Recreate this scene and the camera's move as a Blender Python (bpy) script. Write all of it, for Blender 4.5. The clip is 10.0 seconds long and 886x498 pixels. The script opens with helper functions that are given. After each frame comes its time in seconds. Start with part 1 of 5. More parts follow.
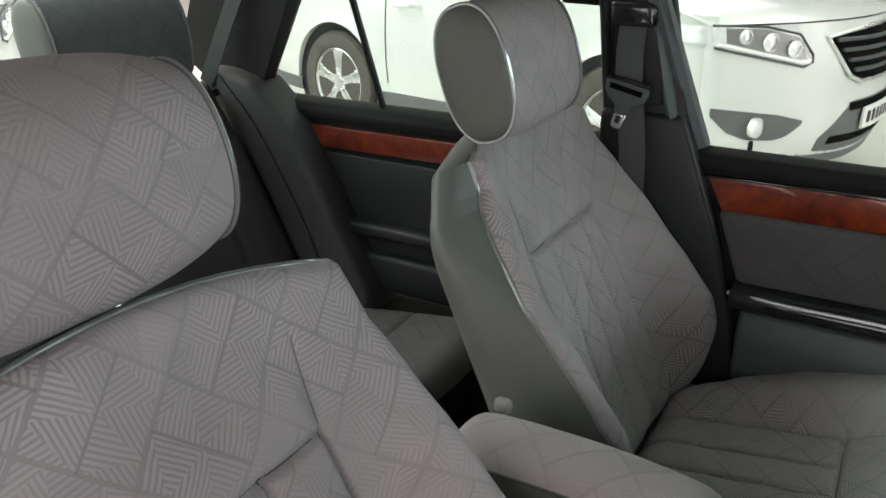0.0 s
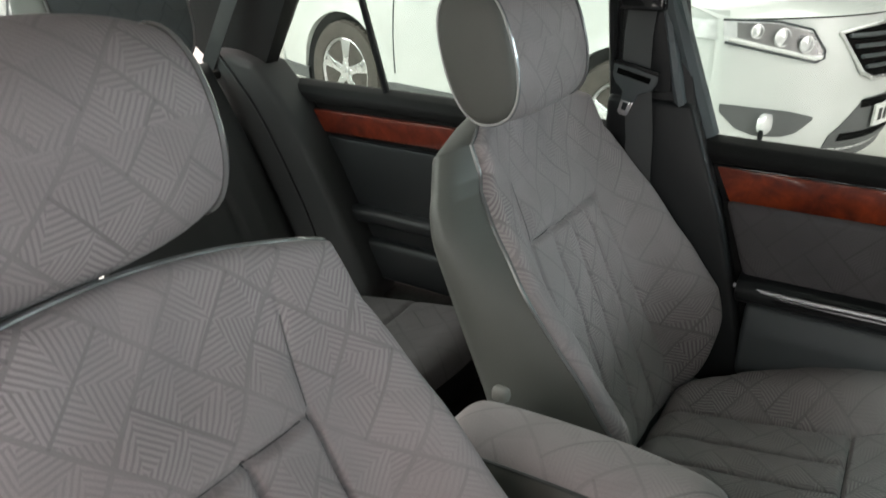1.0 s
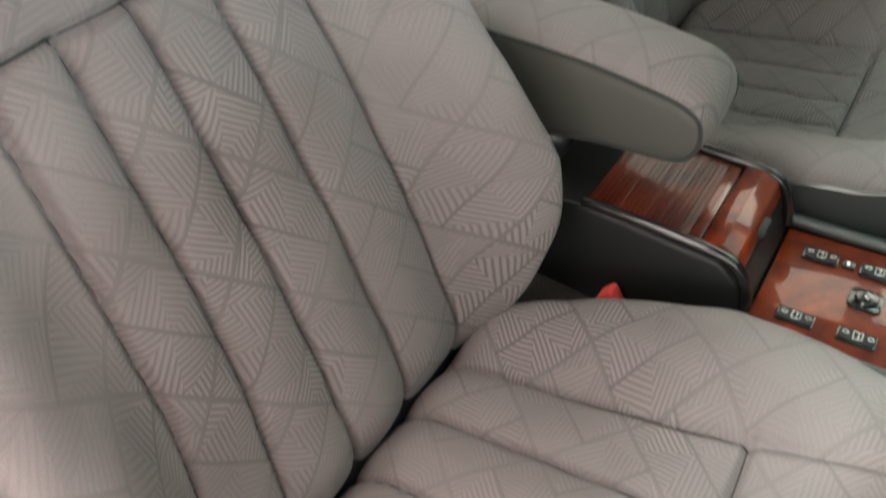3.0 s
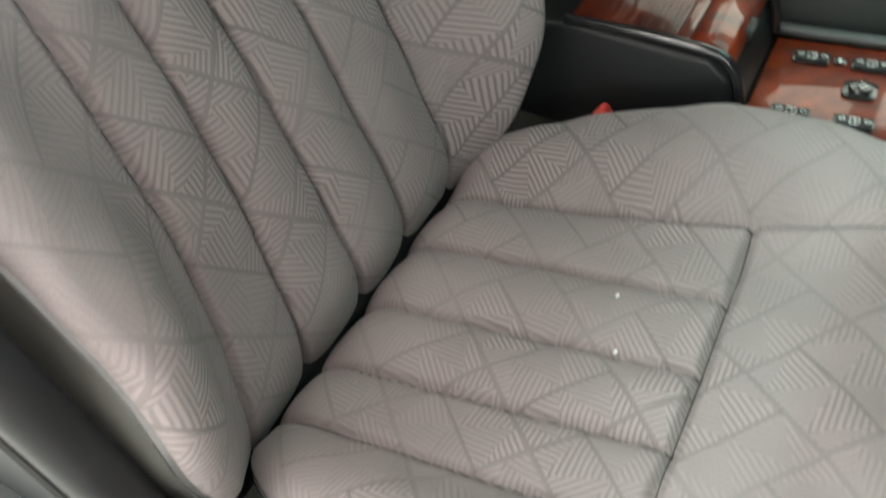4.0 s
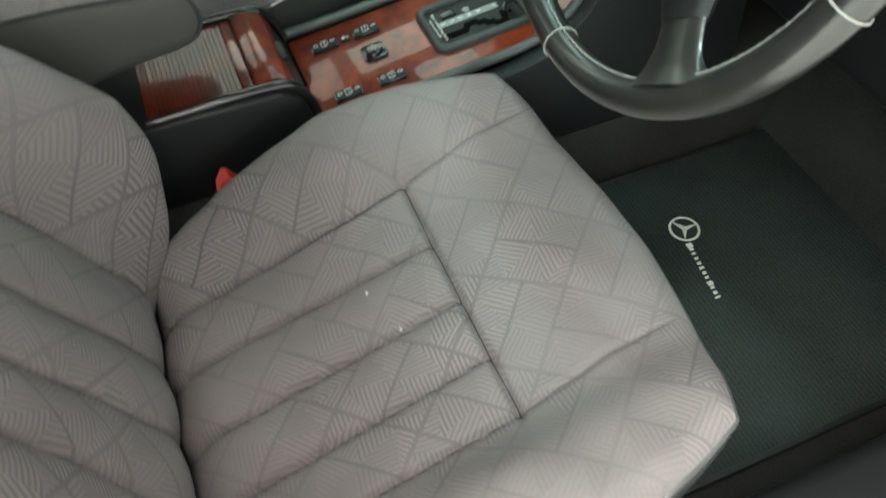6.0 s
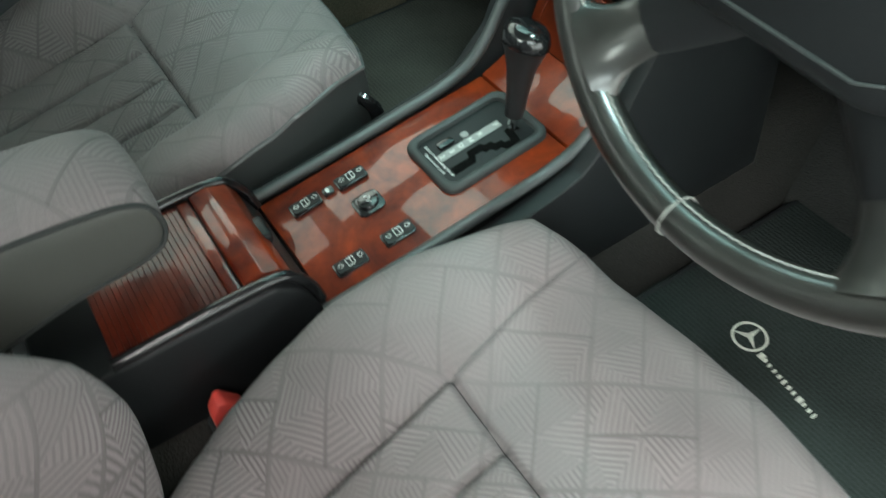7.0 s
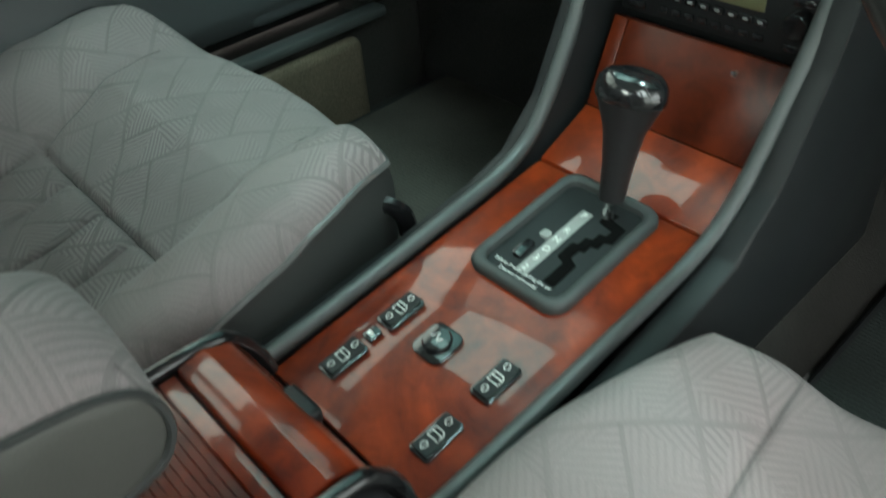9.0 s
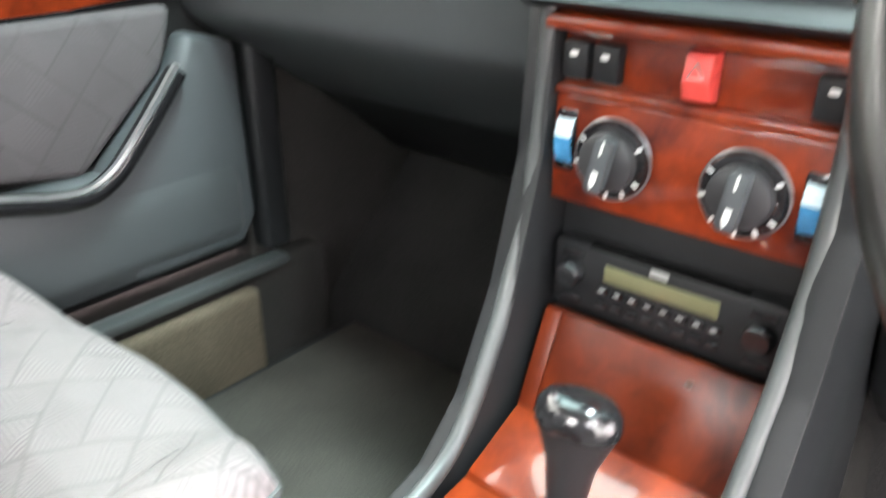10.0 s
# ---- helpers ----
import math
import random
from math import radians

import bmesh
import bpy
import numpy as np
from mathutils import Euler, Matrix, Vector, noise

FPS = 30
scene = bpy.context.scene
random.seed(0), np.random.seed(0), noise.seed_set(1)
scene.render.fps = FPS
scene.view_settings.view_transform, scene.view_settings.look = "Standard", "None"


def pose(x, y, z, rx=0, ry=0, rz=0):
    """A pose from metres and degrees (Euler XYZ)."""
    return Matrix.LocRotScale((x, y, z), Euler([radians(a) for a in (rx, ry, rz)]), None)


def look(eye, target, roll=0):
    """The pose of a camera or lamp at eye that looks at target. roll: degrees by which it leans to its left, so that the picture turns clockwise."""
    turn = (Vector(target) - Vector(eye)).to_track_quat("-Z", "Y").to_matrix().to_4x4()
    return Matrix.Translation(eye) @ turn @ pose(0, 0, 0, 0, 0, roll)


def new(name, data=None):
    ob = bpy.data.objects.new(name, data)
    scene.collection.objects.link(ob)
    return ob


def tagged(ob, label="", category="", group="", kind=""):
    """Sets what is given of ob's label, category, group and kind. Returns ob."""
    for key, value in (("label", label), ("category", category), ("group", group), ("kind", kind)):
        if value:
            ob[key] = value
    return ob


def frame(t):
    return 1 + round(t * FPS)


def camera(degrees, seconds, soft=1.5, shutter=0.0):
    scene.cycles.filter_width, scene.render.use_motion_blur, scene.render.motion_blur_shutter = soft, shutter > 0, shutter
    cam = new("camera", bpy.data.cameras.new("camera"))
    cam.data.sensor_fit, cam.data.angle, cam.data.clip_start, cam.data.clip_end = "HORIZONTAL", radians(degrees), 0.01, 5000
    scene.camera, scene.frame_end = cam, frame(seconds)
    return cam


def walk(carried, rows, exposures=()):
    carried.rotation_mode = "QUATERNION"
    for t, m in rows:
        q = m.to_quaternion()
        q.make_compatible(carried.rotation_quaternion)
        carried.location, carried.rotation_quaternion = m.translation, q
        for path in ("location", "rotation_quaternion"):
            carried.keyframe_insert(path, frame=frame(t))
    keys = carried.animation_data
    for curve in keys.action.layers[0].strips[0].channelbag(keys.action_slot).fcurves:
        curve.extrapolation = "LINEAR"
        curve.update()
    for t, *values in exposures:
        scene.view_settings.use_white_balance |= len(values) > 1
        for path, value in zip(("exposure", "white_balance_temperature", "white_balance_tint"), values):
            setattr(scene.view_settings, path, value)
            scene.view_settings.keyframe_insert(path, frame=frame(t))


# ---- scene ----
cam = camera(60.0, 10.0, 1.6, 0.5)
PATH = [
    (0, (0.69, -0.074, 1.299), (-0.893, -1.019, 0.524), -0.3),
    (0.5, (0.684, -0.079, 1.298), (-0.9, -1.026, 0.529), 0.2),
    (1, (0.67, -0.076, 1.276), (-0.901, -1.031, 0.488), 0.5),
    (1.5, (0.663, -0.075, 1.242), (-0.835, -0.977, 0.271), 0.8),
    (2, (0.671, -0.07, 1.204), (-0.722, -0.895, 0.029), 1.3),
    (2.5, (0.673, -0.052, 1.16), (-0.608, -0.833, -0.163), 1.9),
    (3, (0.67, -0.041, 1.13), (-0.506, -0.777, -0.311), 1.6),
    (3.2, (0.669, -0.04, 1.125), (-0.455, -0.743, -0.372), 1.5),
    (4.3, (0.785, 0.012, 1.016), (-0.361, -0.605, -0.502), -6.6),
    (4.5, (0.804, -0.01, 1.036), (-0.378, -0.385, -0.533), -1.7),
    (5, (0.826, -0.049, 1.071), (-0.337, 0.021, -0.555), 3.9),
    (6.3, (0.731, -0.181, 1.18), (-0.403, 0.349, -0.38), -2.0),
    (6.5, (0.681, -0.179, 1.174), (-0.485, 0.379, -0.352), -3.5),
    (7, (0.54, -0.166, 1.126), (-0.589, 0.471, -0.397), -5.3),
    (7.5, (0.426, -0.177, 1.091), (-0.708, 0.492, -0.415), -7.7),
    (8, (0.368, -0.189, 1.037), (-0.778, 0.572, -0.415), -8.1),
    (8.5, (0.344, -0.199, 1.01), (-0.798, 0.695, -0.367), -5.9),
    (9, (0.301, -0.192, 0.95), (-0.868, 0.797, -0.336), -4.8),
    (9.5, (0.231, -0.131, 0.951), (-0.991, 0.966, -0.191), -4.9),
    (9.7, (0.209, -0.119, 0.961), (-1.009, 1.077, -0.082), -3.7),
    (9.8, (0.203, -0.111, 0.964), (-1.004, 1.136, -0.031), -2.6),
    (10, (0.197, -0.095, 0.962), (-0.981, 1.272, 0.1), 0.0),
]
walk(cam, [(t, look(eye, target, roll)) for t, eye, target, roll in PATH],
     exposures=[(0, -0.50, 6800, 18), (1.5, -0.56, 6900, 20), (2.0, -0.55, 7200, 22), (2.5, -0.40, 7600, 20), (3.0, 0.0, 7200, 16), (4.5, -0.07, 6700, 4), (5.2, -0.40, 6600, 2), (6.5, -0.40, 6500, 4), (7.5, 0.08, 6300, 5), (8.5, -0.10, 6300, 3), (9, -0.18, 6400, 4), (9.5, 0.0, 6200, 5), (9.7, 0.80, 6400, 16), (10, 1.72, 6800, 28)])

# ---- light: a showroom lit by unseen ceiling fields, added and tuned ----
GROUND = -0.10
world = bpy.data.worlds.new("world")
world.use_nodes = True
world.node_tree.nodes["Background"].inputs[0].default_value = (0.80, 0.84, 0.82, 1)
world.node_tree.nodes["Background"].inputs[1].default_value = 0.5
scene.world = world


def unseen_lamp(x0, x1, y0, y1, glow, color=(1.0, 0.93, 0.90)):
    """An unseen ceiling field of an even glow, added to light the scene."""
    data = bpy.data.lights.new("unseen_lamp", "AREA")
    data.shape, data.size, data.size_y = "RECTANGLE", x1 - x0, y1 - y0
    data.energy = glow * math.pi * (x1 - x0) * (y1 - y0)
    data.color = color
    ob = new("unseen_lamp", data)
    ob.location = ((x0 + x1) / 2, (y0 + y1) / 2, 4.15)
    return ob


# Places and strengths are fitted to seat brightness and reflections, not to known fixtures.
unseen_lamp(-3.6, -0.5, 1.35, 7.0, 1.7, (0.70, 1.0, 0.97))
unseen_lamp(-2.6, -0.6, -0.6, 1.3, 5.6, (0.95, 1.0, 0.95))
unseen_lamp(-7.4, -3.3, -0.6, 3.2, 7.0)
unseen_lamp(-3.0, 1.5, 7.6, 13.0, 52.0, (1.0, 0.84, 0.90))
unseen_lamp(0.35, 0.85, 0.30, 0.80, 130.0, (1.0, 0.93, 0.91))
unseen_lamp(1.0, 2.0, -0.55, 0.15, 34.0, (1.0, 0.91, 0.89))
unseen_lamp(2.4, 3.6, -1.3, -0.2, 20.0, (1.0, 0.91, 0.89))
unseen_lamp(1.2, 7.5, -13.0, -2.0, 9.5, (0.88, 1.0, 0.98))
unseen_lamp(3.7, 6.0, -2.0, 6.0, 0.8)
unseen_lamp(-10.0, -2.4, -11.0, -1.0, 5.0)
unseen_lamp(-1.5, 1.0, -11.0, -3.5, 24.0)

# daylight from an unseen opening, added beside the open driver's door for side light
day = bpy.data.lights.new("added_daylight", "AREA")
day.shape, day.size, day.size_y = "RECTANGLE", 8.0, 3.3
day.energy = 4.5 * math.pi * 8.0 * 3.3
day.color = (0.93, 1.0, 0.98)
day_ob = new("added_daylight", day)
day_ob.matrix_world = look((8.1, 2.0, 1.95), (0.0, 2.0, 1.95))


# ---- materials ----
def ramp_node(nt, stops, fac):
    r = nt.nodes.new("ShaderNodeValToRGB")
    while len(r.color_ramp.elements) < len(stops):
        r.color_ramp.elements.new(0.5)
    for e, (p, c) in zip(r.color_ramp.elements, stops):
        e.position, e.color = p, (*c, 1)
    nt.links.new(fac, r.inputs[0])
    return r.outputs[0]


def maths(nt, op, a, b=None, c=None):
    n = nt.nodes.new("ShaderNodeMath")
    n.operation = op
    for i, v in enumerate((a, b, c)):
        if v is None:
            continue
        if isinstance(v, (int, float)):
            n.inputs[i].default_value = v
        else:
            nt.links.new(v, n.inputs[i])
    return n.outputs[0]


def noise_node(nt, scale, detail=3.0, coords=None, distortion=0.0):
    n = nt.nodes.new("ShaderNodeTexNoise")
    n.inputs["Scale"].default_value, n.inputs["Detail"].default_value = scale, detail
    n.inputs["Distortion"].default_value = distortion
    if coords is None:
        coords = nt.nodes.new("ShaderNodeTexCoord").outputs["Object"]
    nt.links.new(coords, n.inputs["Vector"])
    return n.outputs["Fac"]


def bump_node(nt, height, strength, distance, target):
    b = nt.nodes.new("ShaderNodeBump")
    b.inputs["Strength"].default_value, b.inputs["Distance"].default_value = strength, distance
    nt.links.new(height, b.inputs["Height"])
    nt.links.new(b.outputs[0], target.inputs["Normal"])


def blank(name):
    m = bpy.data.materials.new(name)
    m.use_nodes = True
    return m, m.node_tree, m.node_tree.nodes["Principled BSDF"]


def surface(name, color, rough=0.5, metal=0.0, var=0.12, big=6.0, fine=180.0, bump=0.15, depth=0.001, coat=0.0, spec=0.5, rough_var=0.08, sheen=0.0, coat_rough=0.06):
    """A plain surface with variation at two scales, fine relief and uneven gloss."""
    m, nt, b = blank(name)
    n1, n2 = noise_node(nt, big, 4), noise_node(nt, fine, 3)
    mix = maths(nt, "ADD", maths(nt, "MULTIPLY", n1, 0.6), maths(nt, "MULTIPLY", n2, 0.4))
    lo = tuple(c * (1 - var) for c in color)
    hi = tuple(min(1, c * (1 + var)) for c in color)
    nt.links.new(ramp_node(nt, ((0.3, lo), (0.7, hi)), mix), b.inputs["Base Color"])
    nt.links.new(maths(nt, "ADD", maths(nt, "MULTIPLY", n1, rough_var * 2), rough - rough_var), b.inputs["Roughness"])
    b.inputs["Metallic"].default_value = metal
    b.inputs["Specular IOR Level"].default_value = spec
    b.inputs["Coat Weight"].default_value = coat
    b.inputs["Coat Roughness"].default_value = coat_rough
    if sheen:
        b.inputs["Sheen Weight"].default_value = sheen
    if bump:
        bump_node(nt, n2, bump, depth, b)
    return m


def fabric_material(name, base, cell=0.088, stripe=0.0047, contrast=0.20):
    """Woven upholstery: basket squares halved in turn one way and the other, each half filled with hatched triangles."""
    m, nt, b = blank(name)
    uv = nt.nodes.new("ShaderNodeUVMap").outputs[0]
    sep = nt.nodes.new("ShaderNodeSeparateXYZ")
    nt.links.new(uv, sep.inputs[0])
    u, v = sep.outputs[0], sep.outputs[1]

    def M(op, x, y=None, z=None):
        return maths(nt, op, x, y, z)

    def along(deg):
        c, s = math.cos(radians(deg)) / cell, math.sin(radians(deg)) / cell
        return M("ADD", M("MULTIPLY", u, c), M("MULTIPLY", v, s))

    def pick(x, y, k):
        """x where k is 0, y where it is 1."""
        return M("ADD", M("MULTIPLY", x, M("SUBTRACT", 1.0, k)), M("MULTIPLY", y, k))

    def noise_of(x, y, z):
        ids = nt.nodes.new("ShaderNodeCombineXYZ")
        nt.links.new(x, ids.inputs[0]), nt.links.new(y, ids.inputs[1]), nt.links.new(z, ids.inputs[2])
        wn = nt.nodes.new("ShaderNodeTexWhiteNoise")
        nt.links.new(ids.outputs[0], wn.inputs["Vector"])
        return wn.outputs["Value"]

    p, q = along(46), along(138)
    ip, iq, fp, fq = M("FLOOR", p), M("FLOOR", q), M("FRACT", p), M("FRACT", q)
    swap = M("FLOORED_MODULO", M("ADD", ip, iq), 2.0)
    a, c = pick(fp, fq, swap), pick(fq, fp, swap)
    c2, a2 = M("MULTIPLY", c, 2.0), M("MULTIPLY", a, 2.0)
    half = M("FLOOR", c2)
    cc = M("FRACT", c2)
    zig = M("ABSOLUTE", M("MULTIPLY_ADD", M("FRACT", M("MULTIPLY_ADD", half, 0.5, a2)), 2.0, -1.0))
    upper = M("GREATER_THAN", cc, zig)
    tri = M("FLOOR", M("ADD", M("MULTIPLY_ADD", half, 0.5, a2), M("MULTIPLY_ADD", upper, -0.5, 0.5)))
    place = M("ADD", tri, M("MULTIPLY_ADD", half, 7.0, M("MULTIPLY", upper, 13.0)))
    own = noise_of(ip, iq, place)
    rect = noise_of(ip, iq, M("ADD", half, 40.5))
    turn = M("GREATER_THAN", own, 0.5)
    angle = M("ADD", pick(M("MULTIPLY_ADD", turn, 45.0, 125.0), M("MULTIPLY_ADD", turn, 45.0, 35.0), upper), M("MULTIPLY", rect, 8.0))
    angle = M("MULTIPLY", angle, math.pi / 180)
    wobble = M("MULTIPLY", noise_node(nt, 90, 2, uv), 0.35)
    run = M("ADD", M("MULTIPLY", M("COSINE", angle), p), M("MULTIPLY", M("SINE", angle), q))
    phase = M("ADD", M("MULTIPLY", run, cell / stripe), wobble)
    wave = M("MULTIPLY_ADD", M("SINE", M("MULTIPLY", phase, 2 * math.pi)), 0.9, 0.72)
    wave = M("MINIMUM", M("MAXIMUM", wave, 0.0), 1.0)
    edge = M("MAXIMUM", M("ABSOLUTE", M("SUBTRACT", fp, 0.5)), M("ABSOLUTE", M("SUBTRACT", fq, 0.5)))
    border = M("GREATER_THAN", edge, 0.477)
    middle = M("LESS_THAN", M("ABSOLUTE", M("SUBTRACT", c, 0.5)), 0.017)
    plain = M("MAXIMUM", border, middle)
    hatch = pick(wave, M("MULTIPLY_ADD", wave, 0.0, 0.45), plain)
    cloud, big = noise_node(nt, 9, 3, uv), noise_node(nt, 4.2, 2, uv)
    weave = noise_node(nt, 850, 1, uv)
    worn = M("MINIMUM", M("MAXIMUM", M("MULTIPLY_ADD", big, 4.0, -1.45), 0.16), 1.0)
    worn = M("MULTIPLY", worn, M("MULTIPLY_ADD", rect, 0.7, 0.6))
    tone = M("MULTIPLY_ADD", M("MULTIPLY", M("SUBTRACT", hatch, 0.6), worn), contrast * 2, 1.0)
    lines = M("MULTIPLY", M("MULTIPLY_ADD", border, -0.17, 1.0), M("MULTIPLY_ADD", middle, -0.27, 1.0))
    lines = pick(M("MULTIPLY_ADD", worn, 0.0, 1.0), lines, M("MULTIPLY_ADD", worn, 0.6, 0.35))
    tone = M("MULTIPLY", tone, lines)
    tone = M("MULTIPLY", tone, M("MULTIPLY_ADD", weave, 0.34, 0.83))
    tone = M("MULTIPLY", tone, M("MULTIPLY_ADD", cloud, 0.30, 0.85))
    tone = M("MULTIPLY", tone, M("MULTIPLY_ADD", own, 0.07, 0.965))
    mixer = nt.nodes.new("ShaderNodeVectorMath")
    mixer.operation = "SCALE"
    mixer.inputs[0].default_value = base
    nt.links.new(tone, mixer.inputs["Scale"])
    nt.links.new(mixer.outputs[0], b.inputs["Base Color"])
    b.inputs["Roughness"].default_value = 0.92
    b.inputs["Specular IOR Level"].default_value = 0.15
    b.inputs["Sheen Weight"].default_value = 0.06
    height = M("ADD", M("MULTIPLY", M("MULTIPLY", hatch, worn), 0.5), M("ADD", M("MULTIPLY", weave, 0.5), M("MULTIPLY", plain, -0.3)))
    bump_node(nt, height, 0.35, 0.0010, b)
    return m


def burl_material(name, dark, light, scale=9.0, coat=0.8, coat_rough=0.045):
    """Lacquered walnut veneer."""
    m, nt, b = blank(name)
    co = nt.nodes.new("ShaderNodeTexCoord").outputs["Object"]
    n1, n2 = noise_node(nt, scale, 5, co, 1.6), noise_node(nt, scale * 7, 4, co, 0.8)
    mix = maths(nt, "ADD", maths(nt, "MULTIPLY", n1, 0.75), maths(nt, "MULTIPLY", n2, 0.25))
    mid = tuple((a + c) / 2 for a, c in zip(dark, light))
    nt.links.new(ramp_node(nt, ((0.36, dark), (0.5, mid), (0.64, light)), mix), b.inputs["Base Color"])
    b.inputs["Roughness"].default_value = 0.35
    b.inputs["Specular IOR Level"].default_value = 0.25
    b.inputs["Coat Weight"].default_value = coat
    b.inputs["Coat Roughness"].default_value = coat_rough
    b.inputs["Coat IOR"].default_value = 1.5
    bump_node(nt, noise_node(nt, 14, 2, co), 0.015, 0.002, b)
    return m


def carpet_material(name, color, ribs=0.0):
    m, nt, b = blank(name)
    co = nt.nodes.new("ShaderNodeTexCoord").outputs["Object"]
    n1, n2 = noise_node(nt, 7, 4, co), noise_node(nt, 420, 2, co)
    mix = maths(nt, "ADD", maths(nt, "MULTIPLY", n1, 0.45), maths(nt, "MULTIPLY", n2, 0.55))
    if ribs:
        sep = nt.nodes.new("ShaderNodeSeparateXYZ")
        nt.links.new(co, sep.inputs[0])
        w = maths(nt, "SINE", maths(nt, "MULTIPLY", sep.outputs[1], 2 * math.pi / ribs))
        mix = maths(nt, "MULTIPLY_ADD", w, 0.06, mix)
    nt.links.new(ramp_node(nt, ((0.3, tuple(c * 0.55 for c in color)), (0.7, tuple(c * 1.5 for c in color))), mix), b.inputs["Base Color"])
    b.inputs["Roughness"].default_value = 1.0
    b.inputs["Specular IOR Level"].default_value = 0.1
    bump_node(nt, mix, 0.8, 0.004, b)
    return m


def glass_material(name, tint):
    m, nt, b = blank(name)
    nt.nodes.remove(b)
    out = nt.nodes["Material Output"]
    tr, gl, mx = nt.nodes.new("ShaderNodeBsdfTransparent"), nt.nodes.new("ShaderNodeBsdfGlossy"), nt.nodes.new("ShaderNodeMixShader")
    lw = nt.nodes.new("ShaderNodeLayerWeight")
    lw.inputs[0].default_value = 0.5
    gloss = maths(nt, "MULTIPLY_ADD", maths(nt, "POWER", lw.outputs["Facing"], 5.0), 0.9, 0.03)
    tr.inputs[0].default_value = (*tint, 1)
    gl.inputs["Roughness"].default_value = 0.02
    nt.links.new(gloss, mx.inputs[0])
    nt.links.new(tr.outputs[0], mx.inputs[1]), nt.links.new(gl.outputs[0], mx.inputs[2])
    nt.links.new(mx.outputs[0], out.inputs[0])
    return m


FABRIC = fabric_material("seat_fabric", (0.235, 0.205, 0.205))
# Darker copy of the side vinyl: the valance's shade is in its colour.
SHADED_VALANCE = surface("shaded_valance_vinyl", (0.040, 0.043, 0.042), 0.5, var=0.1, fine=600, bump=0.2, depth=0.0006)
SEAL = surface("door_seal", (0.082, 0.098, 0.104), 0.5, var=0.12, fine=500, bump=0.15, depth=0.0005)
VINYL = surface("side_vinyl", (0.075, 0.076, 0.068), 0.55, var=0.08, fine=600, bump=0.2, depth=0.0006)
BLACK = surface("black_plastic", (0.013, 0.014, 0.015), 0.45, var=0.2, fine=700, bump=0.15, depth=0.0005, spec=0.3)
GLOSS = surface("gloss_black", (0.012, 0.012, 0.013), 0.16, var=0.2, fine=300, bump=0.02, coat=0.6, rough_var=0.04)
GREY = surface("grey_plastic", (0.055, 0.063, 0.067), 0.5, var=0.1, fine=700, bump=0.2, depth=0.0005)
PIPING = surface("piping", (0.13, 0.13, 0.13), 0.24, var=0.1, fine=200, bump=0.05, coat=1.0)
TRIM = surface("console_trim", (0.052, 0.057, 0.057), 0.40, var=0.1, fine=600, bump=0.12, depth=0.0004, spec=0.6)
LEATHER = surface("wheel_leather", (0.015, 0.015, 0.013), 0.36, var=0.45, big=34, fine=900, bump=0.2, depth=0.0004, coat=1.0, spec=0.8, rough_var=0.14, coat_rough=0.16)
BURL = burl_material("walnut_veneer", (0.070, 0.0065, 0.002), (0.285, 0.037, 0.007))
# Duller, darker copy of the walnut: the steep flap's shade is in its colour.
BURL_SATIN_SHADED = burl_material("shaded_satin_walnut", (0.035, 0.0045, 0.0015), (0.145, 0.020, 0.0045), coat=0.10, coat_rough=0.3)
BURL_DARK = burl_material("dark_walnut_veneer", (0.05, 0.008, 0.005), (0.17, 0.026, 0.011), coat=0.45, coat_rough=0.1)
CARPET = carpet_material("carpet", (0.030, 0.028, 0.026))
CARPET_LIGHT = carpet_material("sill_carpet", (0.10, 0.08, 0.058))
FOOT_MAT = carpet_material("pale_mat_carpet", (0.062, 0.057, 0.050), ribs=0.006)
SATIN = surface("satin_trim", (0.30, 0.30, 0.30), 0.3, metal=0.8, var=0.1, bump=0.0)
MAT_CLOTH = carpet_material("mat_carpet", (0.028, 0.034, 0.032), ribs=0.006)
CHROME = surface("chrome", (0.75, 0.75, 0.75), 0.15, metal=1.0, var=0.05, bump=0.0)
WHITE_PRINT = surface("white_print", (0.75, 0.76, 0.74), 0.5, var=0.05, bump=0.0)
GREY_PRINT = surface("grey_print", (0.28, 0.29, 0.28), 0.5, var=0.05, bump=0.0)
RED = surface("red_plastic", (0.70, 0.075, 0.06), 0.35, var=0.1, bump=0.03)
BLUE = surface("blue_plastic", (0.03, 0.22, 0.42), 0.25, var=0.2, big=60, bump=0.05, coat=0.5)
PALE_BLUE = surface("pale_plastic", (0.55, 0.72, 0.78), 0.25, var=0.1, big=60, bump=0.05, coat=0.5)
DISPLAY = surface("display_glass", (0.13, 0.13, 0.07), 0.2, var=0.08, bump=0.0, coat=0.5)
WEBBING = surface("webbing", (0.065, 0.067, 0.068), 0.7, var=0.15, fine=900, bump=0.4, depth=0.0006)
GLASS = glass_material("tinted_glass", (0.70, 0.77, 0.74))
SCREEN_GLASS = glass_material("windscreen_glass", (0.72, 0.91, 0.90))
REAR_GLASS = glass_material("back_glass", (0.85, 0.92, 0.90))
HEADLINER = surface("headliner_cloth", (0.42, 0.42, 0.40), 0.95, var=0.06, fine=500, bump=0.3)
PAINT = surface("white_paint", (0.60, 0.615, 0.60), 0.3, var=0.015, big=2, fine=60, bump=0.0, coat=1.0, rough_var=0.02)
PLATE = surface("plate_white", (0.78, 0.78, 0.76), 0.4, var=0.03, bump=0.0)
CLADDING = surface("grey_cladding", (0.10, 0.105, 0.105), 0.6, var=0.1, fine=500, bump=0.15)
TYRE = surface("tyre_rubber", (0.075, 0.066, 0.058), 0.85, var=0.3, big=14, fine=200, bump=0.3)
